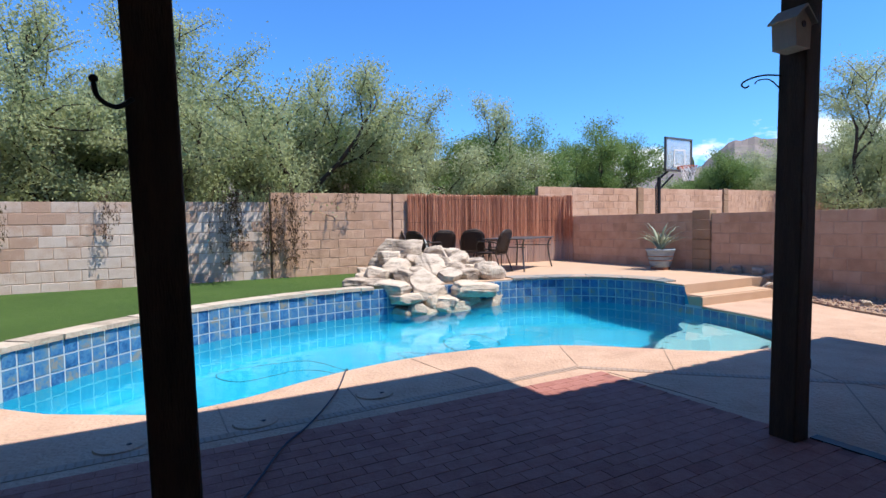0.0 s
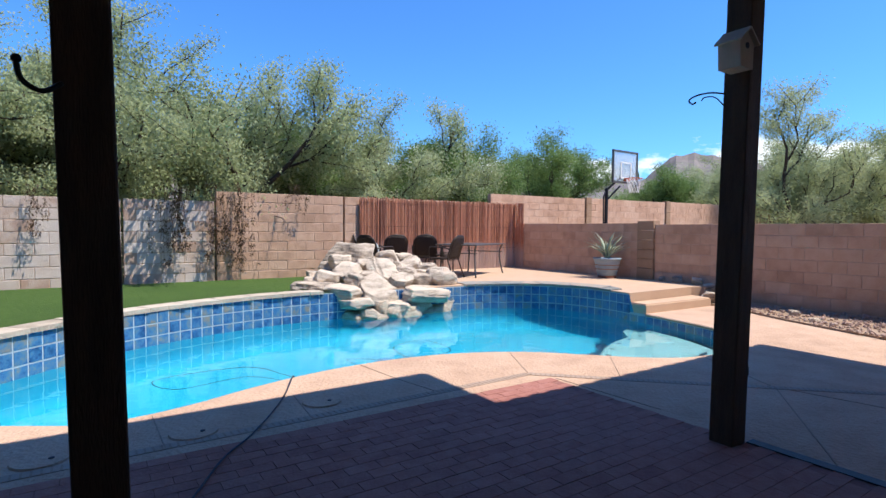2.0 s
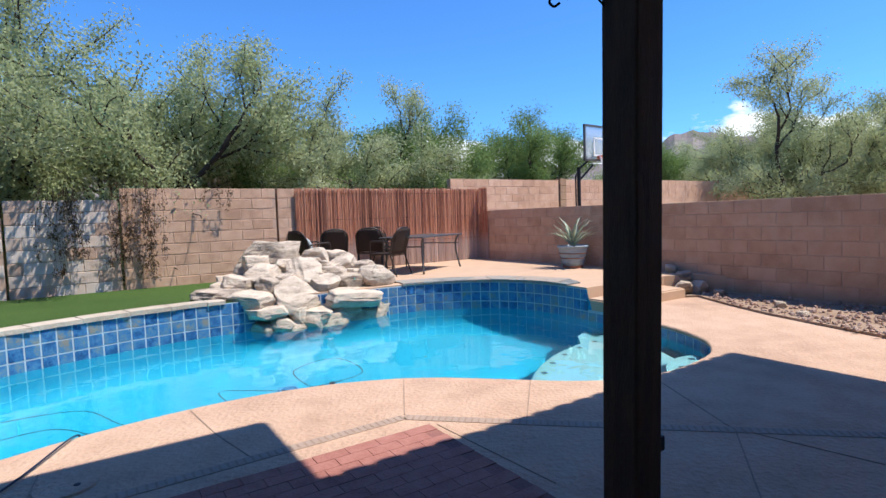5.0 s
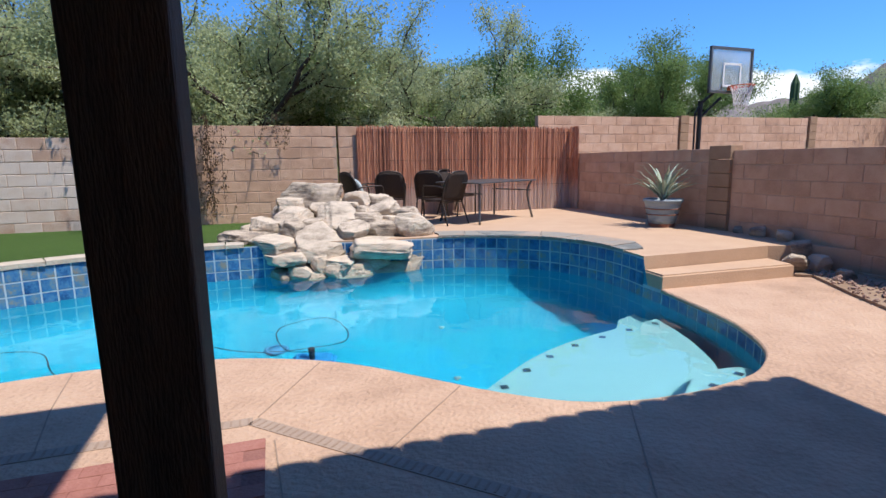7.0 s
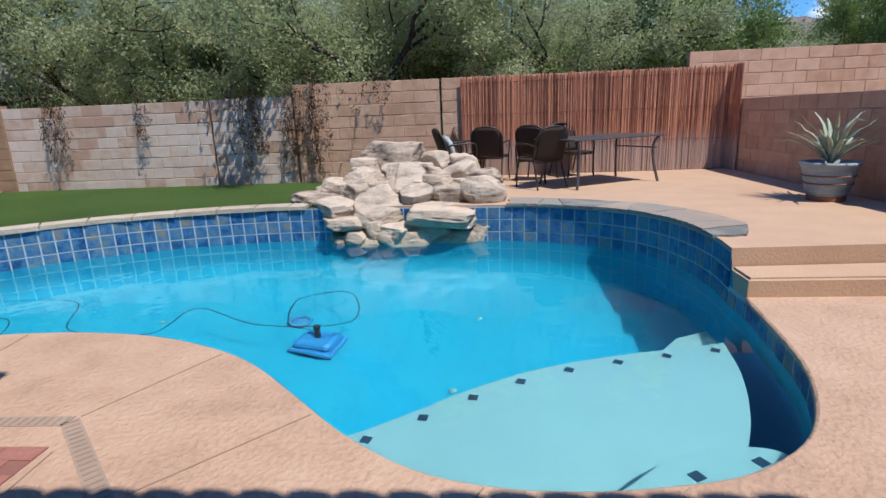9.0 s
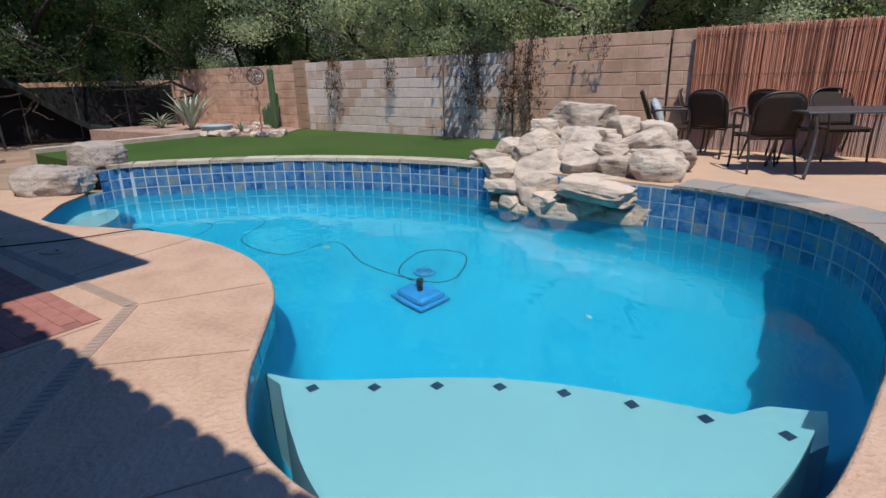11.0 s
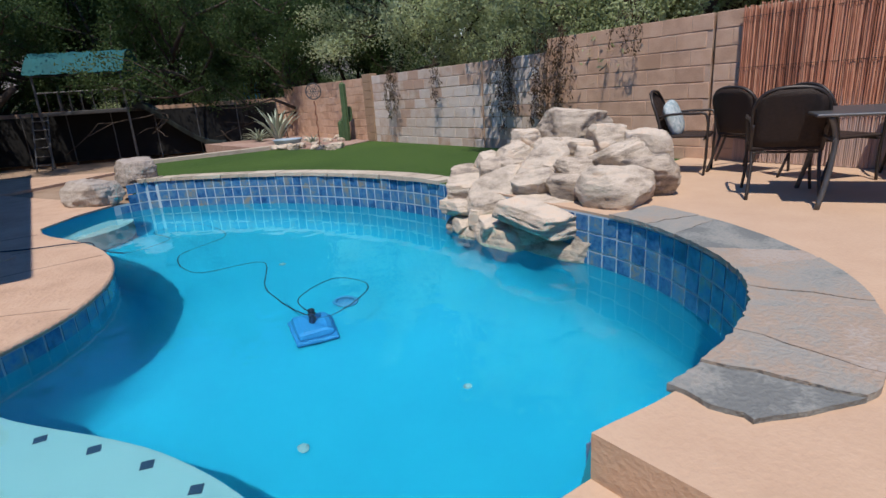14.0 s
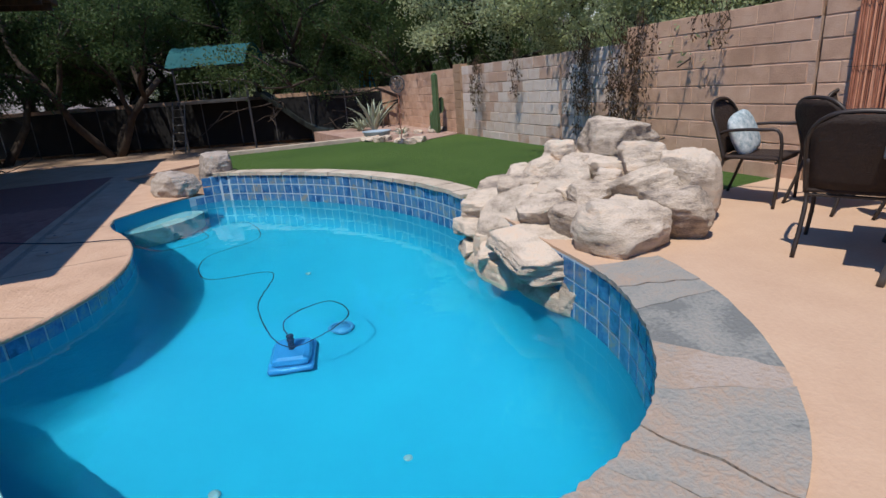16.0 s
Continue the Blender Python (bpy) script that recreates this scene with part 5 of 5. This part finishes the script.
tube(bm, [(0.17 * math.cos(a * 0.2618), 0, 1.28 + 0.17 * math.sin(a * 0.2618)) for a in range(25)], 0.014, 6)
for i in range(6):
    a = i * 1.0472
    tube(bm, [(0, 0, 1.28), (0.16 * math.cos(a), 0, 1.28 + 0.16 * math.sin(a))], 0.008, 5)
    tube(bm, [(0.09 * math.cos(a) + 0.045 * math.cos(b * 0.7854), 0, 1.28 + 0.09 * math.sin(a) + 0.045 * math.sin(b * 0.7854)) for b in range(9)], 0.007, 5)
part("pierced_disc", bm, M_GREYMETAL, orn)
bm = bmesh.new()
lathe(bm, [(0.13, 0), (0.13, 0.02), (0.05, 0.05), (0.03, 0.1)], 16)
part("base", bm, M_GREYMETAL, orn)

# ---- west boundary: block wall with black screen, play set ----
block_wall("wall_west", "dark shaded block wall along the west side", (-14.4, 3.6), (-11.0, -20.0), 0.0, 1.55, pieces=False)
scr = empty("screen_fence", pose(0, 0, 0), "black mesh screen fence with grey posts", "fence")
a_, b_ = Vector((-13.9, 3.2)), Vector((-10.6, -19.5))
for i in range(20):
    p = a_.lerp(b_, i / 19)
    bm = bmesh.new()
    tube(bm, [(p.x, p.y, -0.05), (p.x, p.y, 1.5)], 0.02, 8)
    part("fence_post", bm, M_GREYMETAL, scr)
    if i < 19:
        q = a_.lerp(b_, (i + 1) / 19)
        d = (q - p)
        bm = bmesh.new()
        box(bm, 0, -0.006, 0.05, d.length, 0.006, 1.42, 0, pose(p.x, p.y, 0, 0, 0, math.degrees(math.atan2(d.y, d.x))))
        part("mesh_panel", bm, M_MESH, scr)
ps = empty("play_set", pose(-12.9, -1.9, 0, 0, 0, 96), "grey steel play set with teal canopy, platform and slide", "play set")
legs = ((-1.15, -0.55), (-1.15, 0.75), (1.15, -0.55), (1.15, 0.75))
for x, y in legs:
    bm = bmesh.new()
    tube(bm, [(x, y, -0.05), (x, y, 2.55)], 0.035, 8)
    part("post", bm, M_GREYMETAL, ps)
bm = bmesh.new()
box(bm, -1.2, -0.6, 1.42, 1.2, 0.8, 1.52, 0.01)
part("platform", bm, M_GREYMETAL, ps)
for y in (-0.55, 0.75):
    for z in (2.05, 2.5):
        bm = bmesh.new()
        tube(bm, [(-1.15, y, z), (1.15, y, z)], 0.022, 6)
        part("rail", bm, M_GREYMETAL, ps)
    for i in range(7):
        bm = bmesh.new()
        tube(bm, [(-0.9 + i * 0.3, y, 1.5), (-0.9 + i * 0.3, y, 2.05)], 0.012, 6)
        part("baluster", bm, M_GREYMETAL, ps)
bm = bmesh.new()
v0 = [[bm.verts.new((-1.3 + 2.6 * i / 12, -0.7 + 1.6 * j / 8, 2.55 + 0.62 * (1 - ((j - 4) / 4) ** 2) - 0.04 * math.sin(i * 1.3) ** 2)) for j in range(9)] for i in range(13)]
for i in range(12):
    for j in range(8):
        bm.faces.new((v0[i][j], v0[i + 1][j], v0[i + 1][j + 1], v0[i][j + 1]))
r = bmesh.ops.extrude_face_region(bm, geom=bm.faces[:])
bmesh.ops.translate(bm, verts=[v for v in r["geom"] if isinstance(v, bmesh.types.BMVert)], vec=(0, 0, 0.01))
part("canopy", bm, M_TEAL_SHADED, ps, "teal cloth canopy, coloured darker for tree shade")
bm = bmesh.new()
pts = smooth_line([(1.15, 0.1, 1.52), (1.5, 0.1, 1.45), (2.6, 0.1, 0.6), (3.2, 0.1, 0.25), (3.5, 0.1, 0.22)], 4)
pv = None
for p in pts:
    row = [bm.verts.new((p.x, p.y + dy, p.z + dz)) for dy, dz in ((-0.28, 0.14), (-0.25, 0), (0.25, 0), (0.28, 0.14), (0.28, 0.11), (0.25, -0.04), (-0.25, -0.04), (-0.28, 0.11))]
    if pv:
        for i in range(8):
            bm.faces.new((pv[i], pv[(i + 1) % 8], row[(i + 1) % 8], row[i]))
    pv = row
part("slide", bm, M_SLIDE, ps, "dark grey-green plastic slide")
bm = bmesh.new()
for s in (-0.2, 0.2):
    tube(bm, [(-1.15 + s, -1.1, -0.05), (-1.15 + s, -0.6, 1.5)], 0.02, 6)
for i in range(6):
    tube(bm, [(-1.35, -1.06 + i * 0.08, 0.1 + i * 0.24), (-0.95, -1.06 + i * 0.08, 0.1 + i * 0.24)], 0.016, 6)
part("ladder", bm, M_GREYMETAL, ps)
ld = empty("step_ladder", pose(-17.5, 1.55, 0, 0, 0, 80), "blue fibreglass stepladder standing open", "ladder")
for s in (-1, 1):
    for k in (-1, 1):
        bm = bmesh.new()
        tube(bm, [(s * 0.3, k * 0.55, -0.05), (s * 0.2, k * 0.06, 2.2)], 0.035, 6)
        part("rail", bm, M_LADDER, ld)
for i in range(6):
    bm = bmesh.new()
    f = (i + 0.7) / 6.6
    box(bm, -0.28 + 0.08 * f, -0.56 + 0.5 * f, 2.2 * f - 0.02, 0.28 - 0.08 * f, -0.46 + 0.5 * f, 2.2 * f + 0.02)
    part("step", bm, M_GREYMETAL, ld)

# ---- far ridge ----
def ridge(a0, a1, dist, hfun, seed, label):
    bm = bmesh.new()
    n, rows = 420, 16
    g = []
    for i in range(n + 1):
        a = radians(a0 + (a1 - a0) * i / n)
        col = []
        top = hfun(i / n)
        for j in range(rows + 1):
            t = j / rows
            r = dist + 160 * t
            h = top * (t ** 0.8) * (1 + 0.30 * noise.noise(Vector((i * 0.07, t * 4, seed)))) + (7 * noise.noise(Vector((i * 0.2, t * 9, seed + 5))) - 9 * abs(noise.noise(Vector((i * 0.31, t * 3, seed + 9))))) * t
            col.append(bm.verts.new((r * math.sin(a), r * math.cos(a), h - 1)))
        g.append(col)
    for i in range(n):
        for j in range(rows):
            bm.faces.new((g[i][j], g[i + 1][j], g[i + 1][j + 1], g[i][j + 1]))
    tagged(part("mountain_ridge", bm, M_MOUNT), label, "mountain", kind="structure")


ridge(-160, 70, 420, lambda t: 54 + 12 * noise.noise(Vector((t * 9, 0.3, 2))) + 12 * noise.noise(Vector((t * 40, 1.3, 2))) + 26 * math.exp(-((t - 0.667) / 0.016) ** 2) + 26 * min(1, 1.7 * math.exp(-((t - 0.815) / 0.022) ** 2)), 1, "distant rocky brown desert mountains")
